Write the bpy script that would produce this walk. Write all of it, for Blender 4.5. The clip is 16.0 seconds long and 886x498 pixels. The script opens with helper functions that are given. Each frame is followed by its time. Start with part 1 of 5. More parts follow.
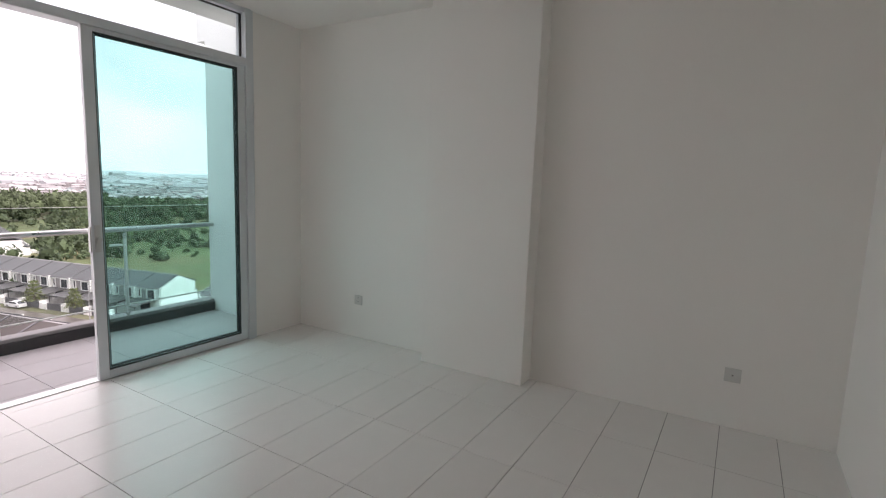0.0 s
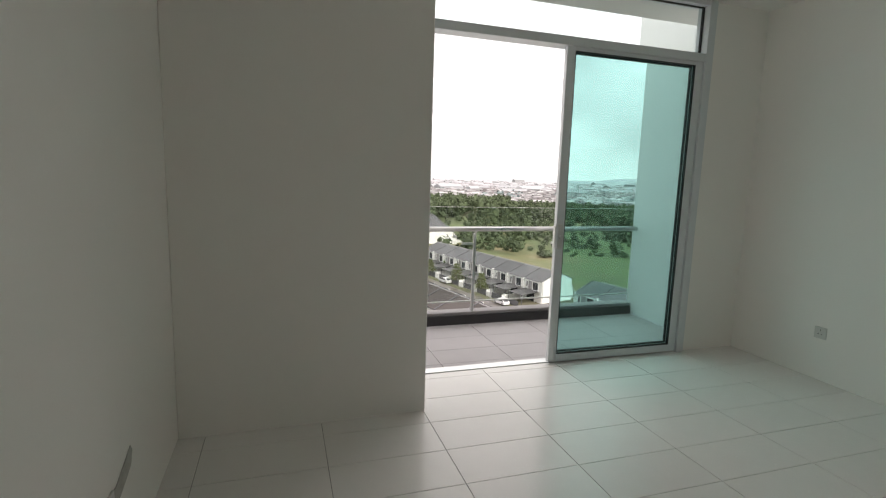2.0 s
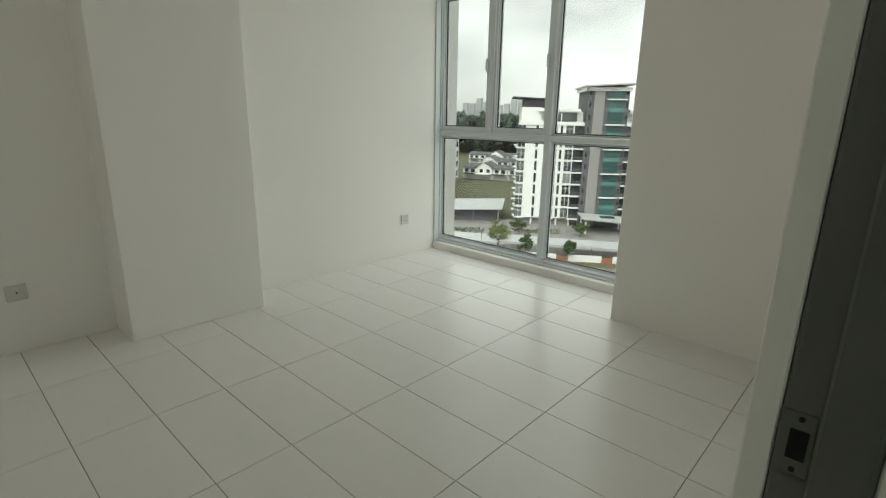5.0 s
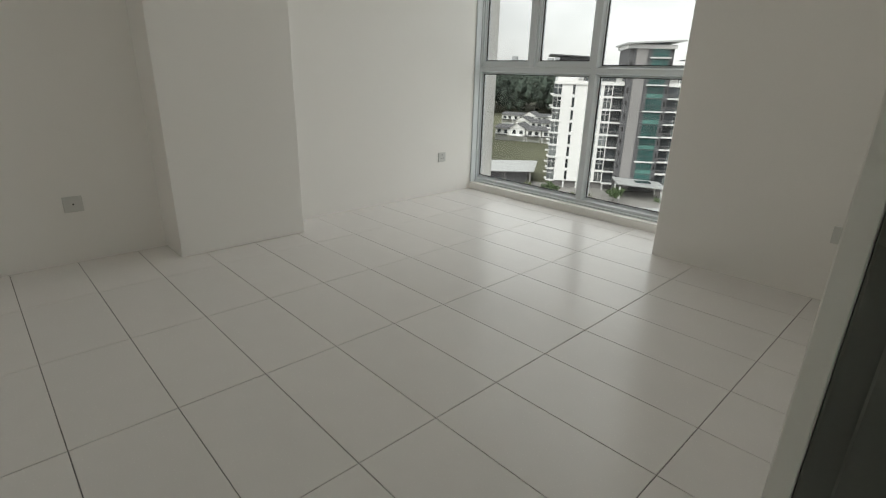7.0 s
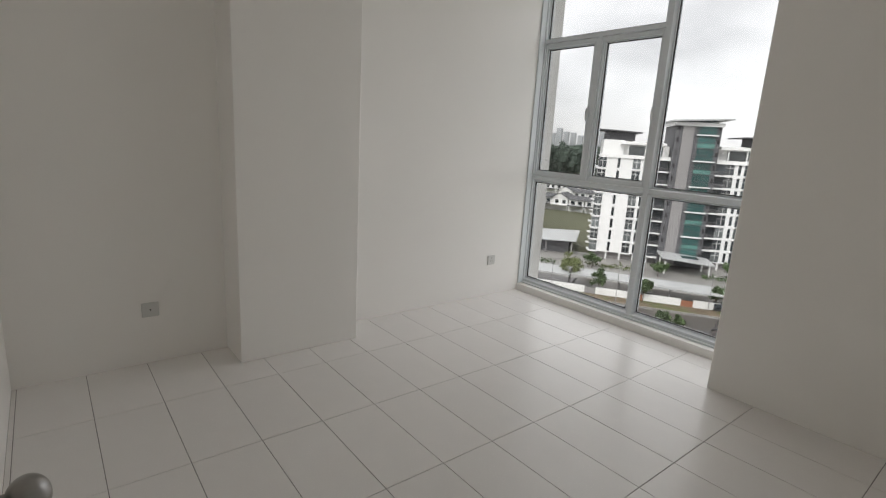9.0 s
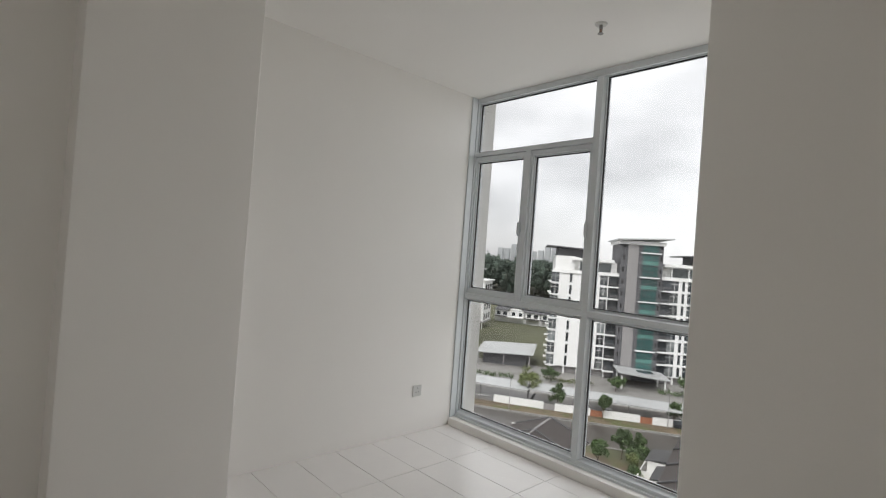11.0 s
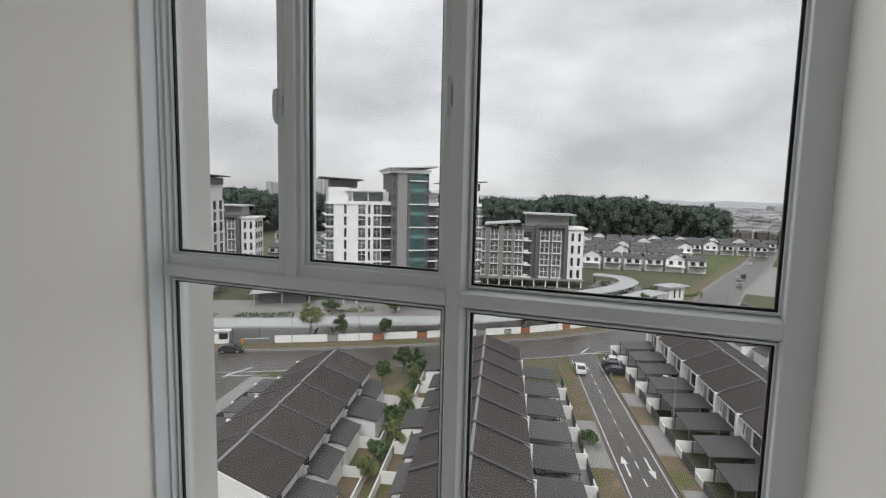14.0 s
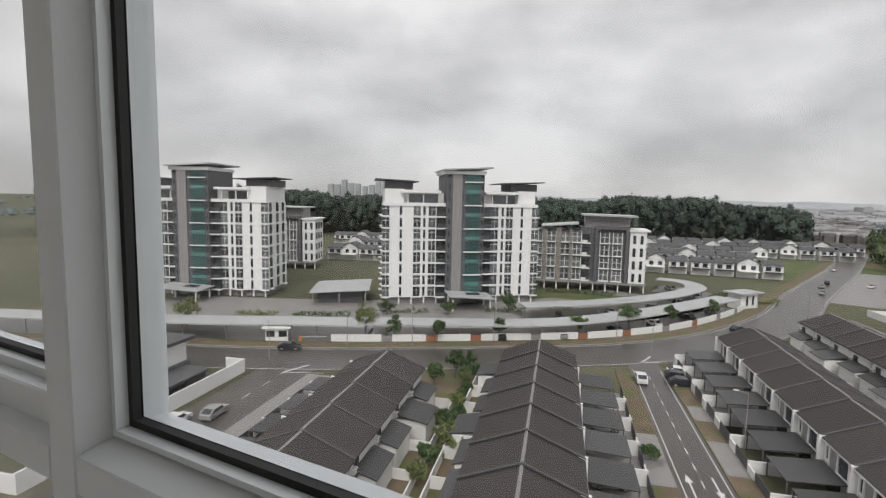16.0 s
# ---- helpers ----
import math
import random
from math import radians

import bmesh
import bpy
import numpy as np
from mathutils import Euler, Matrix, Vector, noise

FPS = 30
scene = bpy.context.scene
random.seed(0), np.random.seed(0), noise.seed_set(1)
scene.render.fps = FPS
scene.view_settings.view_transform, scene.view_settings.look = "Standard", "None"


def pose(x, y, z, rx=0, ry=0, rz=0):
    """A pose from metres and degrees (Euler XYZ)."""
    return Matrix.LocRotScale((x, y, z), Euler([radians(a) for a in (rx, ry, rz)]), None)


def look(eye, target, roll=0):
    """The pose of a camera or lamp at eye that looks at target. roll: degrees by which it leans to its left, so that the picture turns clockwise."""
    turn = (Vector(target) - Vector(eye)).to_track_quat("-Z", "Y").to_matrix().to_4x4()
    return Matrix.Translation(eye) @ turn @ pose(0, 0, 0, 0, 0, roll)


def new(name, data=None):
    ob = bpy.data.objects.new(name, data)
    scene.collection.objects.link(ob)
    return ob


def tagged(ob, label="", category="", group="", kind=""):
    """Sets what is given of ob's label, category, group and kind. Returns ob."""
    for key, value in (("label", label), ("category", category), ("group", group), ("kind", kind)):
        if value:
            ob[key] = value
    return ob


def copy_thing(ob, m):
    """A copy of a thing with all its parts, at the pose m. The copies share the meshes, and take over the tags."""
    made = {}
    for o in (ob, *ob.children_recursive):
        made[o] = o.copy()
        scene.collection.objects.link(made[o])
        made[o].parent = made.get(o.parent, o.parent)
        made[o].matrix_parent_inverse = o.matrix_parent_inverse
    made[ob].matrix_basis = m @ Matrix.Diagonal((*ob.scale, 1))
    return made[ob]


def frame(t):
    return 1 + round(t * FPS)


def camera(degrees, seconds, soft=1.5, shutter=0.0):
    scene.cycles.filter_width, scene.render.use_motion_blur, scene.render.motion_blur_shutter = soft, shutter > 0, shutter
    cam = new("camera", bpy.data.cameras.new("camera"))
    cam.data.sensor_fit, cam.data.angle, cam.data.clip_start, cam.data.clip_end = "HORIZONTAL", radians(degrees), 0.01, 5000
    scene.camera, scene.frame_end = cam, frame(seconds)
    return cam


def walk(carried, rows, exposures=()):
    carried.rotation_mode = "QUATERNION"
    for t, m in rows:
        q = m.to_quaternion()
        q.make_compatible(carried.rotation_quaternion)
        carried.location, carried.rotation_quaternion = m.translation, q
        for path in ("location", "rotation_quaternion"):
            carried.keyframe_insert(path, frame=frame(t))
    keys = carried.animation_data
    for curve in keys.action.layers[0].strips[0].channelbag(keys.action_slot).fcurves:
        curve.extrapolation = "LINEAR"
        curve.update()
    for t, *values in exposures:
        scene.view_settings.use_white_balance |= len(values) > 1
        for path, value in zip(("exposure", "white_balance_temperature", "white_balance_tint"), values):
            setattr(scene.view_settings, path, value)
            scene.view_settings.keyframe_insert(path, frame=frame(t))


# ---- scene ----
cam = camera(83.1, 16.0, 1.2)
PATH = [
    (0, (0.845, -1.193, 1.441), (2.55, -0.181, 1.179), 2.1),
    (0.5, (0.731, -1.083, 1.436), (2.23, 0.217, 1.179), 2.2),
    (1, (0.56, -0.939, 1.435), (1.8, 0.608, 1.173), 2.3),
    (1.5, (0.554, -0.812, 1.416), (1.478, 0.941, 1.143), 1.9),
    (2, (0.537, -0.791, 1.408), (1.148, 1.092, 1.119), 1.8),
    (2.5, (0.442, -0.762, 1.349), (0.724, 1.196, 1.05), 2.0),
    (3, (0.363, -0.776, 1.325), (0.27, 1.194, 0.995), 1.9),
    (3.5, (0.271, -0.795, 1.306), (-0.18, 1.126, 0.98), 1.3),
    (4, (0.162, -0.736, 1.286), (-0.63, 1.07, 0.954), 1.0),
    (4.5, (0.044, -0.625, 1.298), (-1.065, 1.004, 0.962), 0.8),
    (5, (-0.041, -0.591, 1.272), (-1.352, 0.827, 0.753), 0.9),
    (7.5, (-0.053, -0.698, 1.047), (-1.412, 0.608, 0.38), 1.5),
    (8, (-0.116, -0.736, 1.202), (-1.469, 0.578, 0.537), 1.7),
    (8.5, (-0.122, -0.777, 1.361), (-1.494, 0.554, 0.773), 2.3),
    (9, (-0.13, -0.722, 1.416), (-1.648, 0.506, 0.984), 3.3),
    (11.5, (-0.551, -0.055, 1.437), (-1.897, 1.416, 1.594), 1.3),
    (12, (-1.059, 0.086, 1.389), (-2.069, 1.805, 1.545), 0.7),
    (12.5, (-1.265, 0.517, 1.414), (-2.297, 2.225, 1.284), 1.1),
    (13, (-1.525, 0.891, 1.375), (-2.394, 2.683, 1.198), 1.2),
    (13.5, (-1.68, 1.257, 1.374), (-2.447, 3.093, 1.176), 1.5),
    (14, (-1.699, 1.574, 1.397), (-2.422, 3.427, 1.192), 1.3),
    (14.5, (-1.696, 1.936, 1.399), (-2.559, 3.729, 1.192), 1.2),
    (15, (-1.746, 2.298, 1.382), (-2.673, 4.058, 1.174), 1.4),
    (15.5, (-1.703, 2.53, 1.394), (-2.63, 4.291, 1.192), 1.3),
    (16, (-1.673, 2.7, 1.363), (-2.602, 4.46, 1.159), 1.1),
]
# seconds, stops, kelvin, tint: the clip's own drift
EXPO = [(0.0, 1.55, 6700, 26), (1.5, 1.25, 6800, 15), (2.5, 1.22, 6900, 14), (3.5, 1.02, 6800, 3), (5.0, 1.42, 6600, -4), (8.0, 1.36, 6500, 9),
        (9.0, 1.37, 6450, 10), (11.5, 1.25, 6400, 10), (12.5, 1.1, 6300, 10), (13.5, 1.0, 6300, 10), (14.5, 0.9, 6400, 10), (16.0, 0.85, 6500, 11)]
walk(cam, [(t, look(e, a, r)) for t, e, a, r in PATH], EXPO)
GZ = -28.0                      # street level below the flat

scene.cycles.max_bounces, scene.cycles.diffuse_bounces = 16, 12

# ---------------------------------------------------------------- sky and sun
world = bpy.data.worlds.new("overcast_sky")
scene.world = world
world.use_nodes = True
nt = world.node_tree
nt.nodes.clear()
w_out = nt.nodes.new("ShaderNodeOutputWorld")
w_bg = nt.nodes.new("ShaderNodeBackground")
w_sky = nt.nodes.new("ShaderNodeTexSky")
w_sky.sky_type, w_sky.sun_disc = "NISHITA", False
w_sky.sun_elevation, w_sky.sun_rotation = radians(44.0), radians(160.3)
w_co = nt.nodes.new("ShaderNodeTexCoord")
w_map = nt.nodes.new("ShaderNodeMapping")
w_map.inputs["Scale"].default_value = (1.0, 1.0, 2.3)
w_n = nt.nodes.new("ShaderNodeTexNoise")
w_n.inputs["Scale"].default_value, w_n.inputs["Detail"].default_value, w_n.inputs["Roughness"].default_value = 2.8, 7, 0.56
w_n.inputs["Distortion"].default_value = 0.15
w_r = nt.nodes.new("ShaderNodeValToRGB")
w_r.color_ramp.elements[0].position, w_r.color_ramp.elements[0].color = 0.36, (0.56, 0.55, 0.555, 1)
w_r.color_ramp.elements[1].position, w_r.color_ramp.elements[1].color = 0.64, (0.90, 0.885, 0.887, 1)
w_sep = nt.nodes.new("ShaderNodeSeparateXYZ")
w_z = nt.nodes.new("ShaderNodeMapRange")           # overcast: brighter towards the zenith
w_z.inputs[1].default_value, w_z.inputs[2].default_value, w_z.inputs[3].default_value, w_z.inputs[4].default_value = 0.0, 0.8, 0.86, 1.25
w_mul = nt.nodes.new("ShaderNodeVectorMath")
w_mul.operation = "SCALE"
w_add = nt.nodes.new("ShaderNodeMixRGB")
w_add.blend_type = "ADD"
w_add.inputs[0].default_value = 0.006
L = nt.links.new
L(w_co.outputs["Generated"], w_map.inputs[0]); L(w_map.outputs[0], w_n.inputs["Vector"]); L(w_n.outputs[0], w_r.inputs[0])
L(w_co.outputs["Generated"], w_sep.inputs[0]); L(w_sep.outputs[2], w_z.inputs[0])
L(w_r.outputs[0], w_mul.inputs[0]); L(w_z.outputs[0], w_mul.inputs["Scale"])
L(w_mul.outputs[0], w_add.inputs[1]); L(w_sky.outputs[0], w_add.inputs[2])
L(w_add.outputs[0], w_bg.inputs[0]); L(w_bg.outputs[0], w_out.inputs[0])
w_bg.inputs[1].default_value = 1.0
sun = new("sun", bpy.data.lights.new("sun", "SUN"))
sun.data.energy, sun.data.angle, sun.data.color = 1.6, radians(30), (1.0, 0.97, 0.93)
sun.matrix_world = look((28, -78, 80), (0, 0, 0))

# lamps added to sky light at tall window, open and tinted balcony door halves
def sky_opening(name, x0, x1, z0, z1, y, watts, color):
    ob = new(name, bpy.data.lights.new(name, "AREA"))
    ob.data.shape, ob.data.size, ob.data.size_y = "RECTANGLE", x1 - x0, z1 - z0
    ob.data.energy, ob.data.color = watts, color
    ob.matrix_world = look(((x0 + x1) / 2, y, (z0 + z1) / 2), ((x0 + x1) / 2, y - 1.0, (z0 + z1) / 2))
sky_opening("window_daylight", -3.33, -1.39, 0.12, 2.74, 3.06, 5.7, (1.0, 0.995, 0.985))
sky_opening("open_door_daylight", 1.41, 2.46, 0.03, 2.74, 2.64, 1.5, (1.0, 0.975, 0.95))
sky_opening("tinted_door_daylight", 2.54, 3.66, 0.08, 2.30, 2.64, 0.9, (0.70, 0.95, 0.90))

# ---------------------------------------------------------------- materials
def mat(name, color, rough=0.6, metal=0.0, var=0.12, scale=3.0, fine=60.0, bump=0.0, rand=0.0, stain=None, spec=0.5, even=False, island=0.0):
    """A painted or natural surface: broad and fine variation, a little relief, and a shade of its own for each piece."""
    m = bpy.data.materials.new(name)
    m.use_nodes = True
    t = m.node_tree
    b = t.nodes["Principled BSDF"]
    b.inputs["Roughness"].default_value, b.inputs["Metallic"].default_value = rough, metal
    b.inputs["Specular IOR Level"].default_value = spec
    co = t.nodes.new("ShaderNodeTexCoord")
    n1, n2 = t.nodes.new("ShaderNodeTexNoise"), t.nodes.new("ShaderNodeTexNoise")
    n1.inputs["Scale"].default_value, n1.inputs["Detail"].default_value = scale, 4
    n2.inputs["Scale"].default_value, n2.inputs["Detail"].default_value = fine, 3
    oi = t.nodes.new("ShaderNodeObjectInfo")
    at = t.nodes.new("ShaderNodeVectorMath")
    t.links.new(co.outputs["Object"], at.inputs[0]); t.links.new(oi.outputs["Location"], at.inputs[1])
    t.links.new(at.outputs[0], n1.inputs["Vector"]); t.links.new(at.outputs[0], n2.inputs["Vector"])
    mx = t.nodes.new("ShaderNodeMath"); mx.operation = "MULTIPLY_ADD"
    t.links.new(n2.outputs[0], mx.inputs[0]); mx.inputs[1].default_value = 0.4
    t.links.new(n1.outputs[0], mx.inputs[2])
    mr = t.nodes.new("ShaderNodeMapRange")
    mr.inputs[1].default_value, mr.inputs[2].default_value, mr.inputs[3].default_value, mr.inputs[4].default_value = 0.4, 1.0, 1 - var, 1 + var
    t.links.new(mx.outputs[0], mr.inputs[0])
    last = mr.outputs[0]
    if rand:
        rr = t.nodes.new("ShaderNodeMapRange")
        rr.inputs[3].default_value, rr.inputs[4].default_value = 1 - rand, 1 + rand
        t.links.new(oi.outputs["Random"], rr.inputs[0])
        mm = t.nodes.new("ShaderNodeMath"); mm.operation = "MULTIPLY"
        t.links.new(last, mm.inputs[0]); t.links.new(rr.outputs[0], mm.inputs[1])
        last = mm.outputs[0]
    if island:
        ge = t.nodes.new("ShaderNodeNewGeometry")
        ri = t.nodes.new("ShaderNodeMapRange")
        ri.inputs[3].default_value, ri.inputs[4].default_value = 1 - island, 1 + island
        t.links.new(ge.outputs["Random Per Island"], ri.inputs[0])
        mi = t.nodes.new("ShaderNodeMath"); mi.operation = "MULTIPLY"
        t.links.new(last, mi.inputs[0]); t.links.new(ri.outputs[0], mi.inputs[1])
        last = mi.outputs[0]
    sc = t.nodes.new("ShaderNodeVectorMath"); sc.operation = "SCALE"
    sc.inputs[0].default_value = color
    t.links.new(last, sc.inputs["Scale"])
    col = sc.outputs[0]
    if stain:
        n3 = t.nodes.new("ShaderNodeTexNoise"); n3.inputs["Scale"].default_value, n3.inputs["Detail"].default_value = stain[1], 5
        t.links.new(at.outputs[0], n3.inputs["Vector"])
        rp = t.nodes.new("ShaderNodeMapRange"); rp.inputs[1].default_value, rp.inputs[2].default_value = stain[2], stain[2] + 0.12
        t.links.new(n3.outputs[0], rp.inputs[0])
        mc = t.nodes.new("ShaderNodeMixRGB"); mc.inputs[2].default_value = (*stain[0], 1)
        t.links.new(rp.outputs[0], mc.inputs[0]); t.links.new(col, mc.inputs[1])
        col = mc.outputs[0]
    t.links.new(col, b.inputs["Base Color"])
    ro = t.nodes.new("ShaderNodeMapRange")
    ro.inputs[3].default_value, ro.inputs[4].default_value = max(0.02, rough - 0.07), min(1, rough + 0.07)
    t.links.new((n2 if even else n1).outputs[0], ro.inputs[0]); t.links.new(ro.outputs[0], b.inputs["Roughness"])
    if bump:
        bp = t.nodes.new("ShaderNodeBump"); bp.inputs["Strength"].default_value, bp.inputs["Distance"].default_value = 0.4, bump
        t.links.new(n2.outputs[0], bp.inputs["Height"]); t.links.new(bp.outputs[0], b.inputs["Normal"])
    return m

def glass(name, tint):
    m = bpy.data.materials.new(name)
    m.use_nodes = True
    t = m.node_tree
    t.nodes.clear()
    o, tr, gl, mix, lw, pw, fr = (t.nodes.new("ShaderNode" + k) for k in ("OutputMaterial", "BsdfTransparent", "BsdfGlossy", "MixShader", "LayerWeight", "Math", "MapRange"))
    tr.inputs[0].default_value = (*tint, 1)
    gl.inputs["Roughness"].default_value = 0.02
    lw.inputs[0].default_value = 0.5
    pw.operation = "POWER"
    pw.inputs[1].default_value = 5.0
    fr.inputs[3].default_value, fr.inputs[4].default_value = 0.025, 0.75
    t.links.new(lw.outputs["Facing"], pw.inputs[0]); t.links.new(pw.outputs[0], fr.inputs[0])
    t.links.new(fr.outputs[0], mix.inputs[0]); t.links.new(tr.outputs[0], mix.inputs[1]); t.links.new(gl.outputs[0], mix.inputs[2]); t.links.new(mix.outputs[0], o.inputs[0])
    return m

M_WALL = mat("white_wall_paint", (0.86, 0.842, 0.815), 0.55, var=0.02, scale=0.9, fine=140, bump=0.0006)
M_CEIL = mat("white_ceiling_paint", (0.86, 0.845, 0.82), 0.8, var=0.02, scale=0.8, fine=120, bump=0.0006)
M_TILE = mat("off_white_floor_tile", (0.77, 0.75, 0.735), 0.25, var=0.015, scale=9, fine=150, rand=0.012, even=True)
M_GROUT = mat("grey_grout", (0.19, 0.185, 0.18), 0.9, var=0.3, scale=2.0, fine=60)
M_BTILE = mat("grey_balcony_tile", (0.44, 0.41, 0.42), 0.5, var=0.08, scale=3, fine=150, bump=0.0006, rand=0.03)
M_FRAME = mat("white_powder_coated_aluminium", (0.655, 0.69, 0.715), 0.32, var=0.02, scale=3, fine=200)
M_GASKET = mat("black_rubber_gasket", (0.012, 0.012, 0.012), 0.7, var=0.2)
M_GLASS = glass("clear_window_glass", (0.72, 0.725, 0.722))
M_TEAL = glass("green_tinted_door_glass", (0.775, 0.90, 0.89))
M_RAILG = glass("clear_balustrade_glass", (0.90, 0.93, 0.92))
M_STEEL = mat("brushed_stainless_steel", (0.62, 0.62, 0.62), 0.3, 1.0, var=0.05, scale=4, fine=200)
M_NICKEL = mat("dull_nickel_knob", (0.35, 0.34, 0.33), 0.35, 1.0, var=0.08, scale=30, fine=200)
M_DFRAME = mat("grey_door_frame_paint", (0.11, 0.115, 0.105), 0.45, var=0.08, scale=6, fine=120)
M_LEAF = mat("pale_door_veneer", (0.62, 0.58, 0.52), 0.45, var=0.06, scale=3, fine=80)
M_PLATE = mat("white_plastic_plate", (0.62, 0.62, 0.60), 0.35, var=0.03, scale=20, fine=200)
M_HOLE = mat("dark_recess", (0.01, 0.01, 0.01), 0.9, var=0.1)
M_CURB = mat("dark_balcony_kerb", (0.035, 0.034, 0.036), 0.6, var=0.2, scale=4, fine=80)
M_SMUDGE = mat("grey_plaster_smear", (0.42, 0.41, 0.39), 0.8, var=0.2, scale=20, fine=120)
M_FACADE = mat("white_facade_paint", (0.80, 0.80, 0.79), 0.7, var=0.05, scale=0.15, fine=6, stain=((0.62, 0.61, 0.59), 0.7, 0.66))
M_HOUSEW = mat("white_house_render", (0.74, 0.735, 0.715), 0.75, var=0.12, scale=0.5, fine=9, stain=((0.45, 0.43, 0.40), 0.8, 0.64), rand=0.06)
M_DARKW = mat("charcoal_facade_paint", (0.105, 0.105, 0.112), 0.7, var=0.08, scale=0.2, fine=6)
M_MIDW = mat("mid_grey_facade_paint", (0.27, 0.26, 0.26), 0.7, var=0.06, scale=0.2, fine=6)
M_ROOFSLAB = mat("dark_metal_roof", (0.075, 0.075, 0.08), 0.5, var=0.15, scale=0.6, fine=10)
M_LIGHTROOF = mat("pale_grey_metal_roof", (0.42, 0.43, 0.43), 0.5, var=0.10, scale=0.2, fine=7, stain=((0.27, 0.27, 0.26), 0.25, 0.60))
M_CARPORT = mat("grey_carport_sheet", (0.052, 0.051, 0.052), 0.42, var=0.18, scale=0.7, fine=12, rand=0.3)
M_DGLASS = mat("dark_window_glass", (0.035, 0.04, 0.045), 0.12, var=0.5, scale=0.6, fine=4, rand=0.5)
M_LGLASS = mat("curtained_window_glass", (0.12, 0.132, 0.135), 0.18, var=0.4, scale=0.9, fine=5, rand=0.5)
M_GGLASS = mat("green_curtain_wall_glass", (0.032, 0.090, 0.085), 0.12, var=0.4, scale=0.5, fine=3, rand=0.35)
M_ASPH = mat("wet_asphalt", (0.076, 0.068, 0.061), 0.32, var=0.16, scale=0.12, fine=8, stain=((0.105, 0.09, 0.076), 0.06, 0.55))
M_PAVE = mat("concrete_paving", (0.26, 0.25, 0.24), 0.6, var=0.15, scale=0.3, fine=8, stain=((0.17, 0.16, 0.15), 0.3, 0.58))
M_PAINT = mat("white_road_paint", (0.62, 0.62, 0.60), 0.6, var=0.12, scale=2, fine=20)
M_BRICK = mat("terracotta_panel", (0.30, 0.13, 0.075), 0.8, var=0.15, scale=1, fine=12)
M_RED = mat("yellow_orange_paint", (0.55, 0.20, 0.05), 0.6, var=0.1)
M_GRASS = mat("lawn", (0.085, 0.11, 0.035), 0.9, var=0.4, scale=0.15, fine=3, stain=((0.16, 0.12, 0.07), 0.09, 0.56))
M_BROWN = mat("bare_earth_verge", (0.15, 0.115, 0.075), 0.9, var=0.35, scale=0.4, fine=5, stain=((0.10, 0.11, 0.04), 0.35, 0.5))
M_BARK = mat("bark", (0.12, 0.09, 0.07), 0.9, var=0.3, scale=4, fine=30)
M_LEAVES = mat("broad_leaves", (0.072, 0.112, 0.042), 0.7, island=0.4, var=0.5, scale=1.2, fine=9, rand=0.2)
M_PALE_LEAVES = mat("yellow_green_leaves", (0.14, 0.165, 0.06), 0.7, island=0.35, var=0.4, scale=1.2, fine=9, rand=0.2)
M_FOREST = mat("forest_canopy", (0.058, 0.080, 0.062), 0.9, var=0.4, scale=0.03, fine=0.8, island=0.35)
M_FIELDTREE = mat("field_tree_canopy", (0.062, 0.085, 0.040), 0.85, var=0.55, scale=0.035, fine=0.5, island=0.4)
M_TYRE = mat("black_tyre", (0.02, 0.02, 0.02), 0.8)
M_CARW = mat("white_car_paint", (0.72, 0.72, 0.72), 0.2, var=0.02)
M_CARS = mat("silver_car_paint", (0.42, 0.42, 0.41), 0.22, 0.3, var=0.02)
M_CARD = mat("dark_car_paint", (0.03, 0.032, 0.038), 0.2, var=0.05)
M_CITYW = mat("distant_house_walls", (0.27, 0.265, 0.265), 0.8, island=0.45, var=0.3, scale=0.01, fine=0.09)
M_CITYR = mat("distant_roofs", (0.125, 0.112, 0.112), 0.8, island=0.4, var=0.45, scale=0.008, fine=0.06)
# Distance haze is painted into these far wall and roof colours as paleness.
M_HAZE = mat("haze_tinted_far_blocks", (0.32, 0.325, 0.335), 0.9, island=0.25, var=0.08, scale=0.004, fine=0.03)
M_HAZEROOF = mat("haze_tinted_far_roofs", (0.22, 0.205, 0.21), 0.9, island=0.3, var=0.25, scale=0.005, fine=0.04)
# Hills and high-rises: their haze is painted as a pale blue-grey.
M_HAZEHILL = mat("haze_tinted_horizon_grey", (0.37, 0.385, 0.40), 0.95, var=0.06, scale=0.002, fine=0.02)
# Tree green greyed and paled, so the colour carries the distance haze.
M_HAZEGREEN = mat("haze_tinted_far_woods", (0.16, 0.20, 0.20), 0.9, var=0.3, scale=0.005, fine=0.05)

def roof_tiles(name, color):
    """Concrete roof tiles: courses run along the eaves."""
    m = mat(name, color, 0.75, var=0.16, scale=0.35, fine=7, rand=0.12, spec=0.3)
    t = m.node_tree
    co = t.nodes.new("ShaderNodeTexCoord")
    wv = t.nodes.new("ShaderNodeTexWave")
    wv.bands_direction, wv.wave_profile = "X", "SAW"
    wv.inputs["Scale"].default_value = 0.95
    wv.inputs["Distortion"].default_value = 0.3
    t.links.new(co.outputs["Object"], wv.inputs["Vector"])
    bp = t.nodes.new("ShaderNodeBump"); bp.inputs["Strength"].default_value, bp.inputs["Distance"].default_value = 0.18, 0.04
    t.links.new(wv.outputs[1], bp.inputs["Height"]); t.links.new(bp.outputs[0], t.nodes["Principled BSDF"].inputs["Normal"])
    return m
M_ROOF = roof_tiles("dark_concrete_roof_tiles", (0.053, 0.046, 0.043))
M_GREYROOF = roof_tiles("grey_concrete_roof_tiles", (0.095, 0.095, 0.10))

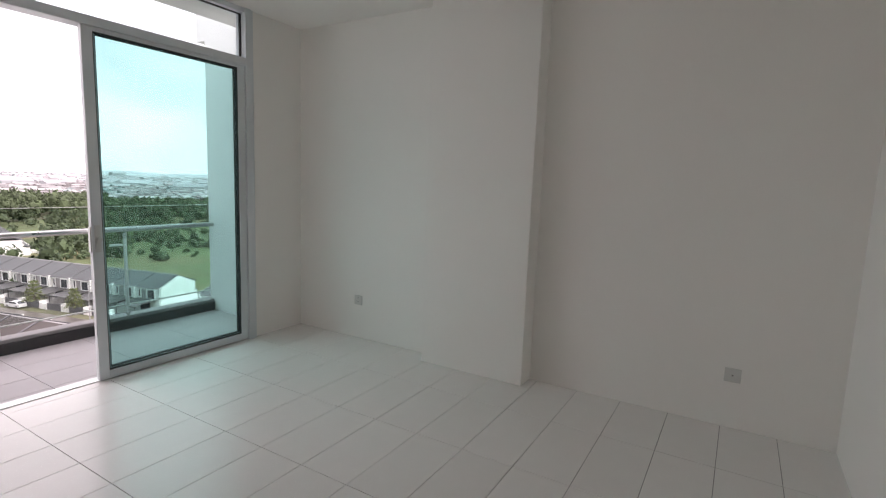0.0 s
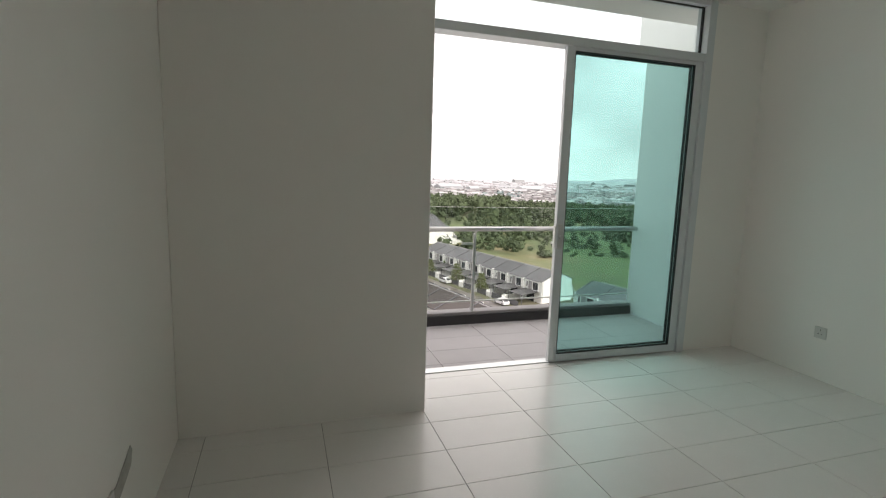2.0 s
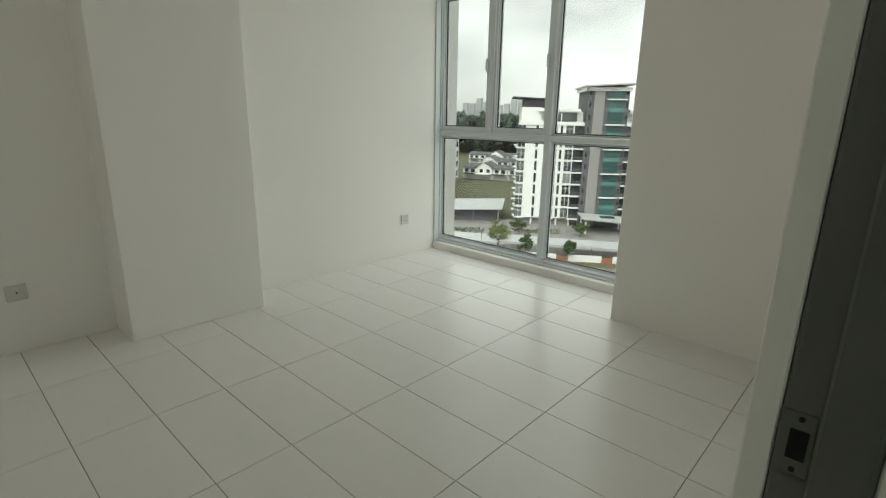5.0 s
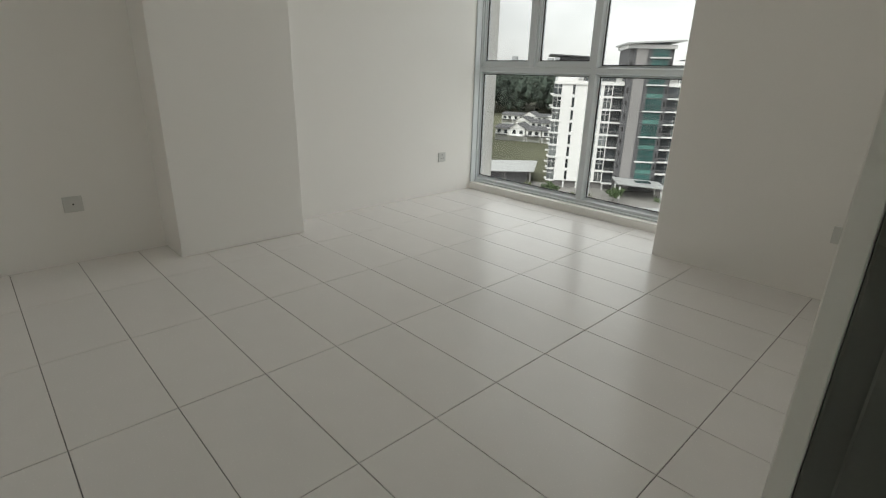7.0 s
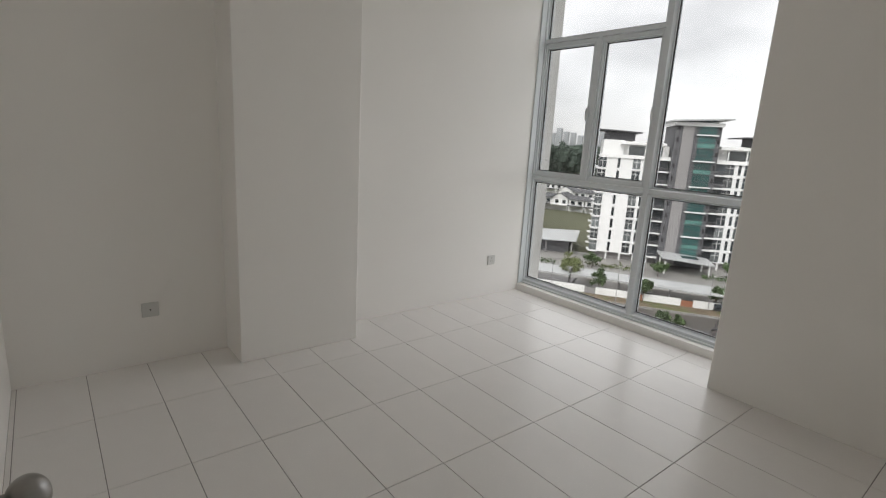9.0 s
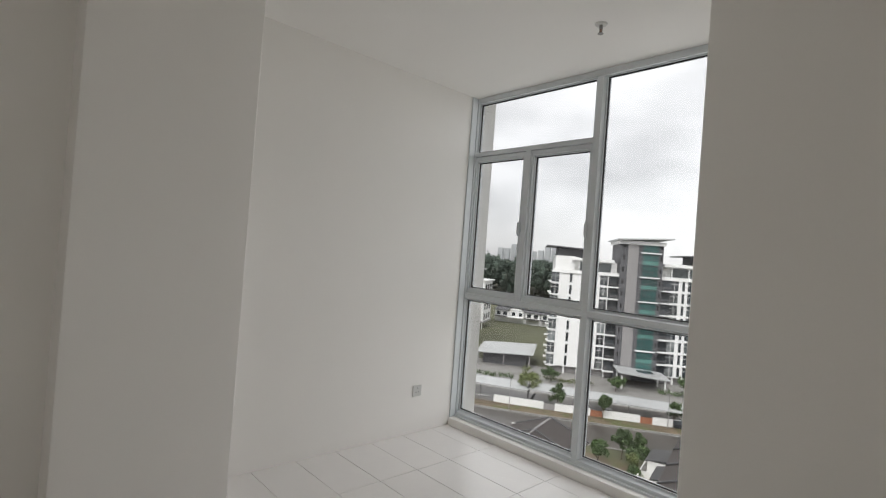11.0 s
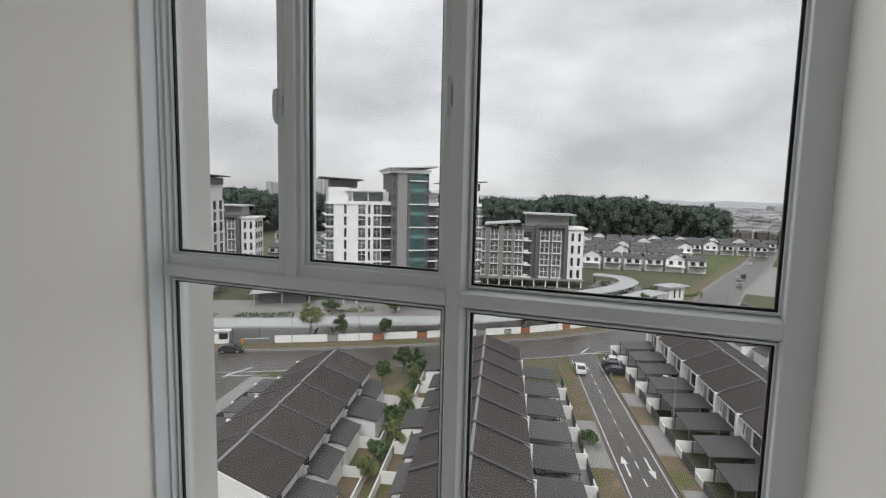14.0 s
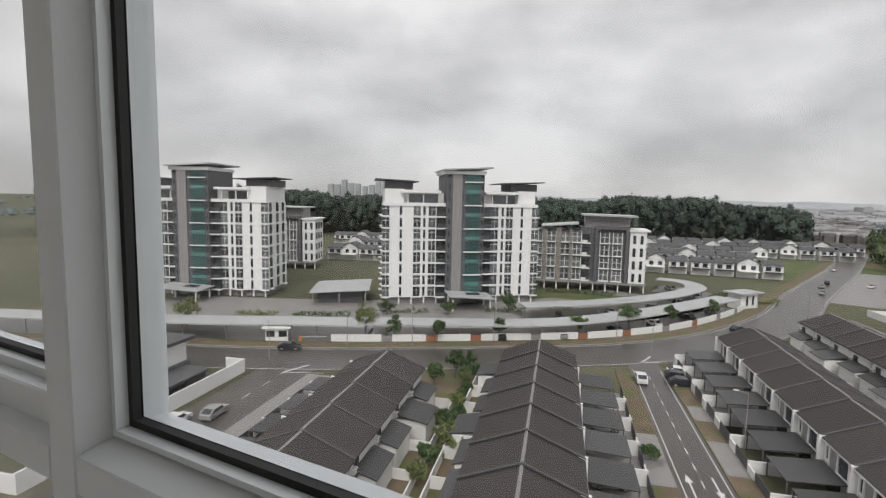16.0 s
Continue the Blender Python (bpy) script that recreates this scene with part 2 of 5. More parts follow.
# ---------------------------------------------------------------- mesh helpers
def bx(bm, x0, x1, y0, y1, z0, z1):
    v = [bm.verts.new(p) for p in ((x0, y0, z0), (x1, y0, z0), (x1, y1, z0), (x0, y1, z0), (x0, y0, z1), (x1, y0, z1), (x1, y1, z1), (x0, y1, z1))]
    for q in ((3, 2, 1, 0), (4, 5, 6, 7), (0, 1, 5, 4), (1, 2, 6, 5), (2, 3, 7, 6), (3, 0, 4, 7)):
        bm.faces.new([v[i] for i in q])
    return bm

def tube(bm, p, q, r, r2=None, seg=10):
    p, q = Vector(p), Vector(q)
    m = Matrix.Translation((p + q) / 2) @ (q - p).to_track_quat("Z", "Y").to_matrix().to_4x4()
    bmesh.ops.create_cone(bm, cap_ends=True, segments=seg, radius1=r, radius2=r if r2 is None else r2, depth=(q - p).length, matrix=m)
    return bm

def prism(bm, pts, a, b, axis="y"):
    """A closed outline pushed from a to b along an axis. pts are (x, z), (y, z) or (x, y) pairs."""
    put = {"y": lambda u, v, w: (u, w, v), "x": lambda u, v, w: (w, u, v), "z": lambda u, v, w: (u, v, w)}[axis]
    A, B = [bm.verts.new(put(u, v, a)) for u, v in pts], [bm.verts.new(put(u, v, b)) for u, v in pts]
    bm.faces.new(A); bm.faces.new(B[::-1])
    for i in range(len(pts)):
        j = (i + 1) % len(pts)
        bm.faces.new((A[i], B[i], B[j], A[j]))
    bmesh.ops.recalc_face_normals(bm, faces=bm.faces)
    return bm

def bev(bm, w, seg=2):
    bmesh.ops.bevel(bm, geom=list(bm.edges), offset=w, segments=seg, profile=0.5, affect="EDGES")
    return bm

def finish(name, bm, material, smooth=False):
    me = bpy.data.meshes.new(name)
    bm.to_mesh(me)
    bm.free()
    me.materials.append(material)
    if smooth:
        for p in me.polygons:
            p.use_smooth = True
    return me

def part(name, bm, material, parent, label="", at=None, smooth=False):
    ob = new(name, finish(name, bm, material, smooth) if isinstance(bm, bmesh.types.BMesh) else bm)
    ob.parent = parent
    if at is not None:
        ob.matrix_basis = at
    return tagged(ob, label)

def thing(name, m, label, category, group=""):
    ob = new(name)
    ob.empty_display_size = 0.2
    ob.matrix_basis = m
    return tagged(ob, label, category, group)

def solid(name, bm, material, label="", category="", kind="", group="", smooth=False):
    return tagged(new(name, finish(name, bm, material, smooth)), label, category, group, kind)

def boxes(*dims):
    bm = bmesh.new()
    for d in dims:
        bx(bm, *d)
    return bm

T = Matrix.Translation
CE = 2.80                       # ceiling height

# ---------------------------------------------------------------- rooms
solid("wall_west", boxes((-3.62, -3.372, -1.2, 3.175, -0.3, 3.4)), M_WALL, "plain white painted plaster wall", "wall", "structure")
solid("wall_west_pier", bev(boxes((-3.38, -3.078, 0.128, 0.920, 0.0, CE)), 0.006), M_WALL, "shallow white plaster pier on the wall", "pier", "structure")
solid("wall_south", boxes((-3.372, -0.13, -1.15, -0.955, -0.1, 3.0)), M_WALL, "plain white painted plaster wall behind the open door", "wall", "structure")
solid("wall_partition", bev(boxes((-0.124, 0.0, 0.03, 2.39, 0.0, CE), (-0.124, -0.095, 0.0, 0.0301, 0.0, CE), (-0.007, 0.0, 0.0, 0.0301, 0.0, CE)), 0.002, 1), M_WALL, "white partition wall between the two rooms", "wall", "structure")
solid("wall_partition_south", boxes((-0.115, 0.0, -4.2, -0.88, 0.0, CE)), M_WALL, "white partition wall beside the door", "wall", "structure")
solid("wall_over_door", boxes((-0.115, 0.0, -0.88, 0.03, 2.13, CE)), M_WALL, "white wall above the door opening", "wall", "structure")
solid("wall_box", bev(boxes((0.0, 1.342, 1.950, 3.72, -0.06, 3.4)), 0.005, 1), M_WALL, "boxed-out white wall beside the balcony", "wall", "structure")
solid("wall_box_bedroom", bev(boxes((-1.300, 0.0, 2.39, 3.175, -0.06, 3.4)), 0.005, 1), M_WALL, "boxed-out white wall beside the tall window", "wall", "structure")
solid("wall_east", boxes((4.305, 4.55, -4.2, 2.50, -0.1, 3.4)), M_WALL, "plain white painted plaster wall", "wall", "structure")
solid("wall_east_pier", bev(boxes((4.13, 4.315, 0.06, 0.925, 0.0, CE)), 0.006), M_WALL, "shallow white plaster pier on the wall", "pier", "structure")
solid("wall_north", boxes((3.735, 4.55, 2.48, 2.62, -0.1, 3.4)), M_WALL, "short white wall beside the balcony door", "wall", "structure")
solid("wall_hall", boxes((1.75, 4.305, -1.95, -1.785, 0.0, CE)), M_WALL, "plain white wall", "wall", "structure")
solid("wall_hall_return", boxes((1.75, 1.9, -4.2, -1.95, 0.0, CE)), M_WALL, "plain white wall", "wall", "structure")
solid("wall_hall_end", boxes((-0.115, 4.55, -4.4, -4.2, -0.1, 3.0)), M_WALL, "plain white wall", "wall", "structure")
solid("ceiling", boxes((-3.372, 4.305, -4.2, 3.0, CE, CE + 0.25)), M_CEIL, "flat white painted ceiling", "ceiling", "structure")
solid("facade_spandrel", boxes((-3.62, 0.0, 2.88, 3.175, -1.0, -0.03)), M_FACADE, "white outer wall below the window", "wall", "structure")
solid("facade_lintel", boxes((-3.62, 0.0, 3.03, 3.175, 2.86, 3.6)), M_FACADE, "white outer wall above the window", "wall", "structure")

# tall bedroom window: frame, mullions, sashes, glass
win = thing("window_1", T((-2.352, 2.967, 0.0)), "tall white aluminium window reaching from floor to ceiling", "window")
win["kind"] = "structure"
def wpart(name, bm, material, label="", parent=None, smooth=False):
    ob = part(name, bm, material, parent or win, label, T((2.38, -2.9, 0.0)), smooth)
    return ob
def frame_bar(name, x0, x1, z0, z1, y0=2.862, y1=2.945, r=0.003):
    wpart(name, bev(boxes((x0, x1, y0, y1, z0, z1)), r, 2), M_FRAME)
# kerb under the window
solid("window_kerb", bev(boxes((-3.372, -1.300, 2.855, 3.035, -0.02, 0.062)), 0.006), M_WALL, "white plastered kerb under the window", "kerb", "structure")
def mullion(name, f0, f1, b0, b1, z0, z1):
    """An upright whose cheeks widen from the front face back to the glazing."""
    o = bmesh.new()
    prism(o, ((f0, 2.862), (f1, 2.862), (b1, 2.901), (b1, 2.945), (b0, 2.945), (b0, 2.901)), z0, z1, "z")
    wpart(name, bev(o, 0.0015, 1), M_FRAME)
def rail_bar(name, f0, f1, b0, b1, x0, x1):
    o = bmesh.new()
    prism(o, ((2.862, f0), (2.862, f1), (2.901, b1), (2.945, b1), (2.945, b0), (2.901, b0)), x0, x1, "x")
    wpart(name, bev(o, 0.0015, 1), M_FRAME)
frame_bar("outer_frame", -3.400, -3.378, 0.062, CE)
frame_bar("outer_frame", -1.398, -1.326, 0.062, CE, 2.86)
rail_bar("outer_frame", 0.062, 0.100, 0.062, 0.116, -3.378, -1.398)
frame_bar("outer_frame", -3.378, -1.398, 2.755, CE)
# slim trim against the plaster
wpart("cover_strip", bev(boxes((-3.40, -3.386, 2.80, 2.862, 0.062, CE)), 0.002, 1), M_FRAME)
wpart("cover_strip", bev(boxes((-3.378, -1.398, 2.84, 2.862, 0.062, 0.078)), 0.002, 1), M_FRAME)
mullion("mullion", -2.243, -2.200, -2.259, -2.184, 0.102, 2.755)
rail_bar("transom", 1.084, 1.120, 1.068, 1.134, -3.378, -2.245)
rail_bar("transom", 1.084, 1.120, 1.068, 1.134, -2.198, -1.398)
frame_bar("transom", -3.378, -2.243, 2.295, 2.328)
frame_bar("short_mullion", -2.822, -2.782, 1.120, 2.295)
GY = 2.908
def pane(name, x0, x1, z0, z1, y=GY, bead=0.022, tint=M_GLASS):
    """A pane with its glazing bead and black gasket. x0..z1 is the clear glass."""
    g = 0.007
    b = bmesh.new()
    for e in ((x0 - bead, x0 - g, z0 - bead, z1 + bead), (x1 + g, x1 + bead, z0 - bead, z1 + bead), (x0 - g, x1 + g, z0 - bead, z0 - g), (x0 - g, x1 + g, z1 + g, z1 + bead)):
        bx(b, e[0], e[1], y - 0.020, y + 0.026, e[2], e[3])
    wpart("glazing_bead", b, M_FRAME)
    b = bmesh.new()
    for e in ((x0 - g, x0, z0 - g, z1 + g), (x1, x1 + g, z0 - g, z1 + g), (x0, x1, z0 - g, z0), (x0, x1, z1, z1 + g)):
        bx(b, e[0], e[1], y - 0.008, y + 0.002, e[2], e[3])
    wpart("gasket", b, M_GASKET, "black rubber gasket")
    p = wpart(name, boxes((x0, x1, y, y + 0.006, z0, z1)), tint)
    p.visible_shadow = False
    return p
pane("pane", -3.362, -2.272, 0.129, 1.055, bead=0.013)
pane("pane", -2.171, -1.411, 0.129, 1.055, bead=0.013)
pane("pane", -2.171, -1.411, 1.147, 2.742, bead=0.013)
pane("pane", -3.362, -2.272, 2.341, 2.742, bead=0.013)
for x0, x1, hx in ((-3.348, -2.880, -2.862), (-2.748, -2.290, -2.268)):
    sash = wpart("sash", bev(boxes((x0 - 0.046, x0 - 0.018, 2.878, 2.94, 1.125, 2.290), (x1 + 0.018, x1 + 0.046, 2.878, 2.94, 1.125, 2.290),
                 (x0 - 0.018, x1 + 0.018, 2.878, 2.94, 1.125, 1.160), (x0 - 0.018, x1 + 0.018, 2.878, 2.94, 2.256, 2.290)), 0.002, 1), M_FRAME, "white opening casement sash")
    pane("pane", x0, x1, 1.178, 2.238, 2.916, 0.018)
    h = bmesh.new()
    prism(h, ((0.008, -0.062), (0.0, -0.056), (-0.007, -0.035), (-0.008, 0.02), (-0.004, 0.045), (0.008, 0.052)), 2.852, 2.866, "y")
    bx(h, -0.002, 0.022, 2.862, 2.880, -0.03, 0.03)
    ho = wpart("handle", h, M_FRAME, "white cast casement handle")
    ho.matrix_basis = T((2.38 + hx + 0.010, -2.9, 1.685))

# balcony sliding door with its fixed top light
dr = thing("door_1", T((2.5, 2.5, 0.0)), "white aluminium sliding door, half open, with green tinted glass", "sliding door")
dr["kind"] = "structure"
def dpart(name, bm, material, label=""):
    return part(name, bm, material, dr, label, T((-2.5, -2.5, 0.0)))
def dbar(name, x0, x1, z0, z1, y0, y1):
    dpart(name, bev(boxes((x0, x1, y0, y1, z0, z1)), 0.003, 2), M_FRAME)
dbar("outer_frame", 1.347, 1.40, 0.0, CE, 2.455, 2.57)
dbar("outer_frame", 3.675, 3.735, 0.0, CE, 2.445, 2.57)
dbar("outer_frame", 1.40, 3.675, 2.760, CE, 2.455, 2.57)
dbar("transom", 1.40, 3.675, 2.345, 2.405, 2.445, 2.57)
dpart("threshold", bev(boxes((1.40, 3.675, 2.488, 2.57, -0.02, 0.006)), 0.002, 1), M_STEEL)
dpart("cover_strip", bev(boxes((3.735, 3.762, 2.462, 2.482, 0.0, CE)), 0.002, 1), M_FRAME)
def slider(name, x0, x1, y0, y1, stile):
    b = boxes((x0, x0 + stile, y0, y1, 0.012, 2.345), (x1 - stile, x1, y0, y1, 0.012, 2.345), (x0 + stile, x1 - stile, y0, y1, 0.012, 0.068), (x0 + stile, x1 - stile, y0, y1, 2.318, 2.345))
    dpart(name, bev(b, 0.002, 1), M_FRAME)
    ym = (y0 + y1) / 2
    b = bmesh.new()
    for e in ((x0 + stile, x0 + stile + 0.006, 0.068, 2.318), (x1 - stile - 0.006, x1 - stile, 0.068, 2.318), (x0 + stile + 0.006, x1 - stile - 0.006, 0.068, 0.076), (x0 + stile + 0.006, x1 - stile - 0.006, 2.310, 2.318)):
        bx(b, e[0], e[1], ym - 0.012, ym + 0.012, e[2], e[3])
    dpart("gasket", b, M_GASKET, "black rubber gasket")
    p = dpart("pane", boxes((x0 + stile + 0.006, x1 - stile - 0.006, ym - 0.003, ym + 0.003, 0.076, 2.310)), M_TEAL)
    p.visible_shadow = False
slider("sliding_leaf", 2.470, 3.672, 2.462, 2.498, 0.066)
slider("fixed_leaf", 2.520, 3.674, 2.515, 2.550, 0.052)
p = dpart("pane", boxes((1.40, 3.675, 2.51, 2.516, 2.405, 2.760)), glass("faintly_tinted_top_light", (0.90, 0.96, 0.955)))
p.visible_shadow = False
b = boxes((1.40, 3.675, 2.503, 2.525, 2.405, 2.411), (1.40, 3.675, 2.503, 2.525, 2.754, 2.760), (3.667, 3.675, 2.503, 2.525, 2.411, 2.754))
dpart("gasket", b, M_GASKET, "black rubber gasket")
b = bmesh.new()
bx(b, 2.486, 2.520, 2.452, 2.463, 0.90, 1.08)
tube(b, (2.503, 2.462, 0.985), (2.503, 2.430, 0.985), 0.016, seg=14)
dpart("lock", b, M_STEEL, "round steel key lock")
b = boxes((2.462, 2.470, 2.468, 2.492, 0.90, 1.07))
dpart("pull", b, M_STEEL, "slim steel finger pull")

# balcony
solid("balcony_slab", boxes((1.347, 4.22, 2.57, 3.72, -0.30, -0.055)), M_GROUT, "concrete balcony slab with grey joints", "balcony floor", "structure")
solid("balcony_kerb", bev(boxes((1.2, 4.22, 3.72, 3.86, -0.5, 0.045)), 0.004, 1), M_CURB, "dark painted kerb along the balcony edge", "kerb", "structure")
solid("balcony_kerb_cap", bev(boxes((1.2, 4.22, 3.735, 3.87, 0.045, 0.075)), 0.004, 1), M_MIDW, "pale cap on the balcony kerb", "kerb", "structure")
solid("balcony_fin_wall", boxes((4.22, 4.50, 2.62, 3.80, -0.8, 2.82), (4.22, 4.50, 2.62, 3.94, 2.82, 4.2)), M_FACADE, "white side wall of the balcony", "wall", "structure")
rl = thing("balustrade", T((2.8, 3.78, 0.075)), "glass balcony balustrade with a round steel handrail", "balustrade")
def rpart(name, bm, material, label="", smooth=False):
    return part(name, bm, material, rl, label, T((-2.8, -3.78, -0.075)), smooth)
rpart("handrail", tube(bmesh.new(), (1.35, 3.74, 0.905), (4.22, 3.74, 0.905), 0.024, seg=16), M_STEEL, smooth=True)
for xp in (2.345, 3.33):
    rpart("post", bev(boxes((xp - 0.014, xp + 0.014, 3.765, 3.785, 0.075, 0.86)), 0.003, 1), M_STEEL)
    rpart("bracket", tube(bmesh.new(), (xp, 3.775, 0.82), (xp, 3.74, 0.895), 0.010), M_STEEL)
    rpart("glass_clamp", boxes((xp - 0.13, xp - 0.02, 3.772, 3.792, 0.745, 0.765)), M_STEEL)
for x0, x1 in ((1.36, 2.33), (2.36, 3.315), (3.345, 4.21)):
    p = rpart("pane", boxes((x0, x1, 3.793, 3.803, 0.17, 1.112)), M_RAILG)
    p.visible_shadow = False
    rpart("pane_edge", boxes((x0, x1, 3.7925, 3.8035, 1.112, 1.117)), M_PLATE)
    rpart("pane_edge", boxes((x0, x1, 3.790, 3.806, 0.163, 0.175)), M_PLATE)

# bedroom door and its frame
df = thing("door_2", T((-0.06, -0.45, 0.0)), "grey painted door frame with an open pale timber door", "door")
df["kind"] = "structure"
def fpart(name, bm, material, label="", parent=None, smooth=False):
    return part(name, bm, material, parent or df, label, T((0.06, 0.45, 0.0)) if parent is None else None, smooth)
for nm, y0, y1, ys in (("jamb", 0.0, 0.03, (-0.007, 0.0)), ("jamb", -0.88, -0.85, (-0.85, -0.843))):
    b = boxes((-0.0945, -0.0075, y0, y1, 0.0, 2.13))
    fpart(nm, bev(b, 0.004, 2), M_DFRAME)
    fpart("door_stop", bev(boxes((-0.060, -0.010, ys[0], ys[1], 0.0, 2.10)), 0.003, 1), M_DFRAME)
fpart("head", bev(boxes((-0.0945, -0.0075, -0.85, 0.0, 2.10, 2.13)), 0.004, 2), M_DFRAME)
fpart("strike_plate", bev(boxes((-0.0935, -0.0615, -0.0025, 0.0005, 0.906, 0.980)), 0.001, 1), M_DFRAME, "small dull strike plate")
fpart("strike_hole", boxes((-0.083, -0.066, -0.0045, -0.0020, 0.926, 0.960)), M_HOLE, "dark latch hole")
for zz in (0.913, 0.973):
    fpart("screw", tube(bmesh.new(), (-0.075, -0.004, zz), (-0.075, -0.001, zz), 0.003), M_HOLE)
leaf = fpart("leaf", bev(boxes((-0.95, -0.13, -0.868, -0.830, 0.01, 2.09)), 0.003, 1), M_LEAF, "pale timber door leaf standing open")
kb = bmesh.new()
tube(kb, (-0.85, -0.830, 0.957), (-0.85, -0.822, 0.957), 0.031, seg=20)
tube(kb, (-0.85, -0.822, 0.957), (-0.85, -0.792, 0.957), 0.013, 0.012, seg=16)
bmesh.ops.create_uvsphere(kb, u_segments=24, v_segments=14, radius=0.028, matrix=T((-0.85, -0.772, 0.957)) @ Matrix.Diagonal((1, 0.85, 1, 1)))
fpart("knob", kb, M_NICKEL, "round dull metal door knob", smooth=True)

# plates on the walls
def plate(name, m, w, hgt, label, category, slots=(), dot=True, rocker=False):
    """A wall plate in its own frame: x across, z up, y out of the wall."""
    ob = thing(name, m, label, category, "wall plates")
    part("cover", bev(boxes((-w / 2, w / 2, 0.0, 0.009, -hgt / 2, hgt / 2)), 0.003, 2), M_PLATE, ob)
    for i, (sx, sz, sw, sh) in enumerate(slots):
        part("slot", boxes((sx - sw / 2, sx + sw / 2, 0.008, 0.0100, sz - sh / 2, sz + sh / 2)), M_HOLE, ob)
    if dot:
        part("screw_hole", tube(bmesh.new(), (0, 0.004, 0), (0, 0.0105, 0), 0.0045), M_HOLE, ob)
    if rocker:
        part("rocker", bev(boxes((-0.012, 0.012, 0.006, 0.014, -0.018, 0.018)), 0.002, 1), M_PLATE, ob)
    return ob
E3 = ((0.0, 0.020, 0.005, 0.010), (-0.012, -0.010, 0.009, 0.004), (0.012, -0.010, 0.009, 0.004))
plate("power_socket", pose(-3.372, 2.481, 0.336, 0, 0, -90), 0.087, 0.087, "white plastic power socket low on the wall", "socket", E3, False)
plate("blank_plate", pose(-3.372, -0.297, 0.332, 0, 0, -90), 0.09, 0.087, "grey-white blank plate with a centre hole", "wall plate")
plate("power_socket", pose(4.305, 1.738, 0.352, 0, 0, 90), 0.087, 0.087, "white plastic power socket low on the wall", "socket", E3, False)
plate("blank_plate", pose(4.305, -1.24, 0.336, 0, 0, 90), 0.09, 0.087, "grey-white blank plate with a centre hole", "wall plate")
plate("blank_plate", pose(-0.383, 2.39, 0.35, 0, 0, 180), 0.09, 0.087, "grey-white blank plate low on the boxed wall", "wall plate", dot=False)
plate("light_switch", pose(0.0, 0.258, 1.418, 0, 0, -90), 0.088, 0.088, "white plastic light switch plate", "switch", ((-0.026, 0.002, 0.010, 0.024),), False, True)
plate("cable_outlet", pose(0.0, 0.885, 0.325, 0, 0, -90), 0.10, 0.10, "white plastic outlet plate low on the wall", "wall plate", ((-0.02, 0.03, 0.008, 0.008), (0.02, -0.03, 0.008, 0.012)), False)
b = bmesh.new()
prism(b, ((0.93, 0.285), (1.00, 0.30), (1.08, 0.32), (1.145, 0.34), (1.165, 0.385), (1.15, 0.41), (1.07, 0.385), (0.98, 0.36), (0.93, 0.36)), 0.0, 0.003, "x")
solid("plaster_smear", b, M_SMUDGE, "grey filler smear on the plaster beside the outlet", "plaster smear", "structure")
def sprinkler(x, y):
    ob = thing("sprinkler", T((x, y, CE)), "small metal fire sprinkler head on the ceiling", "sprinkler", "sprinklers")
    part("escutcheon", tube(bmesh.new(), (0, 0, 0), (0, 0, -0.008), 0.036, 0.030, 20), M_PLATE, ob)
    part("body", tube(bmesh.new(), (0, 0, -0.008), (0, 0, -0.03), 0.010, seg=12), M_NICKEL, ob)
    part("bulb", tube(bmesh.new(), (0, 0, -0.03), (0, 0, -0.05), 0.004, seg=8), M_BRICK, ob)
    for s in (-1, 1):
        part("yoke_arm", tube(bmesh.new(), (s * 0.010, 0, -0.025), (s * 0.006, 0, -0.054), 0.002, seg=6), M_NICKEL, ob)
    part("deflector", tube(bmesh.new(), (0, 0, -0.054), (0, 0, -0.057), 0.016, seg=16), M_NICKEL, ob)
sprinkler(-1.86, 2.335)
sprinkler(-2.055, 1.57)

# ================================================================ the town outside
inside = set(bpy.data.objects)
def est(n, d, z=0.0, turn=0.0):
    """A pose in the housing estate: n across the rows, d along them, at street level."""
    return pose(0.97 * n - 0.245 * d, 0.245 * n + 0.97 * d, GZ + z, 0, 0, 14.18 + turn)

solid("ground", boxes((-4500, 4500, 20, 4500, GZ - 1.0, GZ)), mat("grass_and_earth", (0.085, 0.088, 0.048), 0.95, var=0.35, scale=0.03, fine=0.8, stain=((0.15, 0.13, 0.085), 0.02, 0.56)),
      "flat grassy and built-up ground", "ground", "structure")
solid("ground_near", boxes((-4500, 4500, -400, 20, GZ - 1.0, GZ)), M_PAVE, "paved ground at the foot of the building", "ground", "structure")

def spline(pts, step=4.0):
    out = []
    P = [Vector(p) for p in pts]
    P = [2 * P[0] - P[1]] + P + [2 * P[-1] - P[-2]]
    for i in range(1, len(P) - 2):
        a, b, c, d = P[i - 1:i + 3]
        k = max(2, int((c - b).length / step))
        for j in range(k):
            t = j / k
            out.append(0.5 * ((2 * b) + (c - a) * t + (2 * a - 5 * b + 4 * c - d) * t * t + (3 * b - a - 3 * c + d) * t ** 3))
    out.append(P[-2])
    return out

def side(pts, off):
    """The line pts moved to its left (off > 0) or right."""
    res = []
    for i, p in enumerate(pts):
        t = (pts[min(i + 1, len(pts) - 1)] - pts[max(i - 1, 0)]).normalized()
        res.append(p + Vector((-t.y, t.x)) * off)
    return res

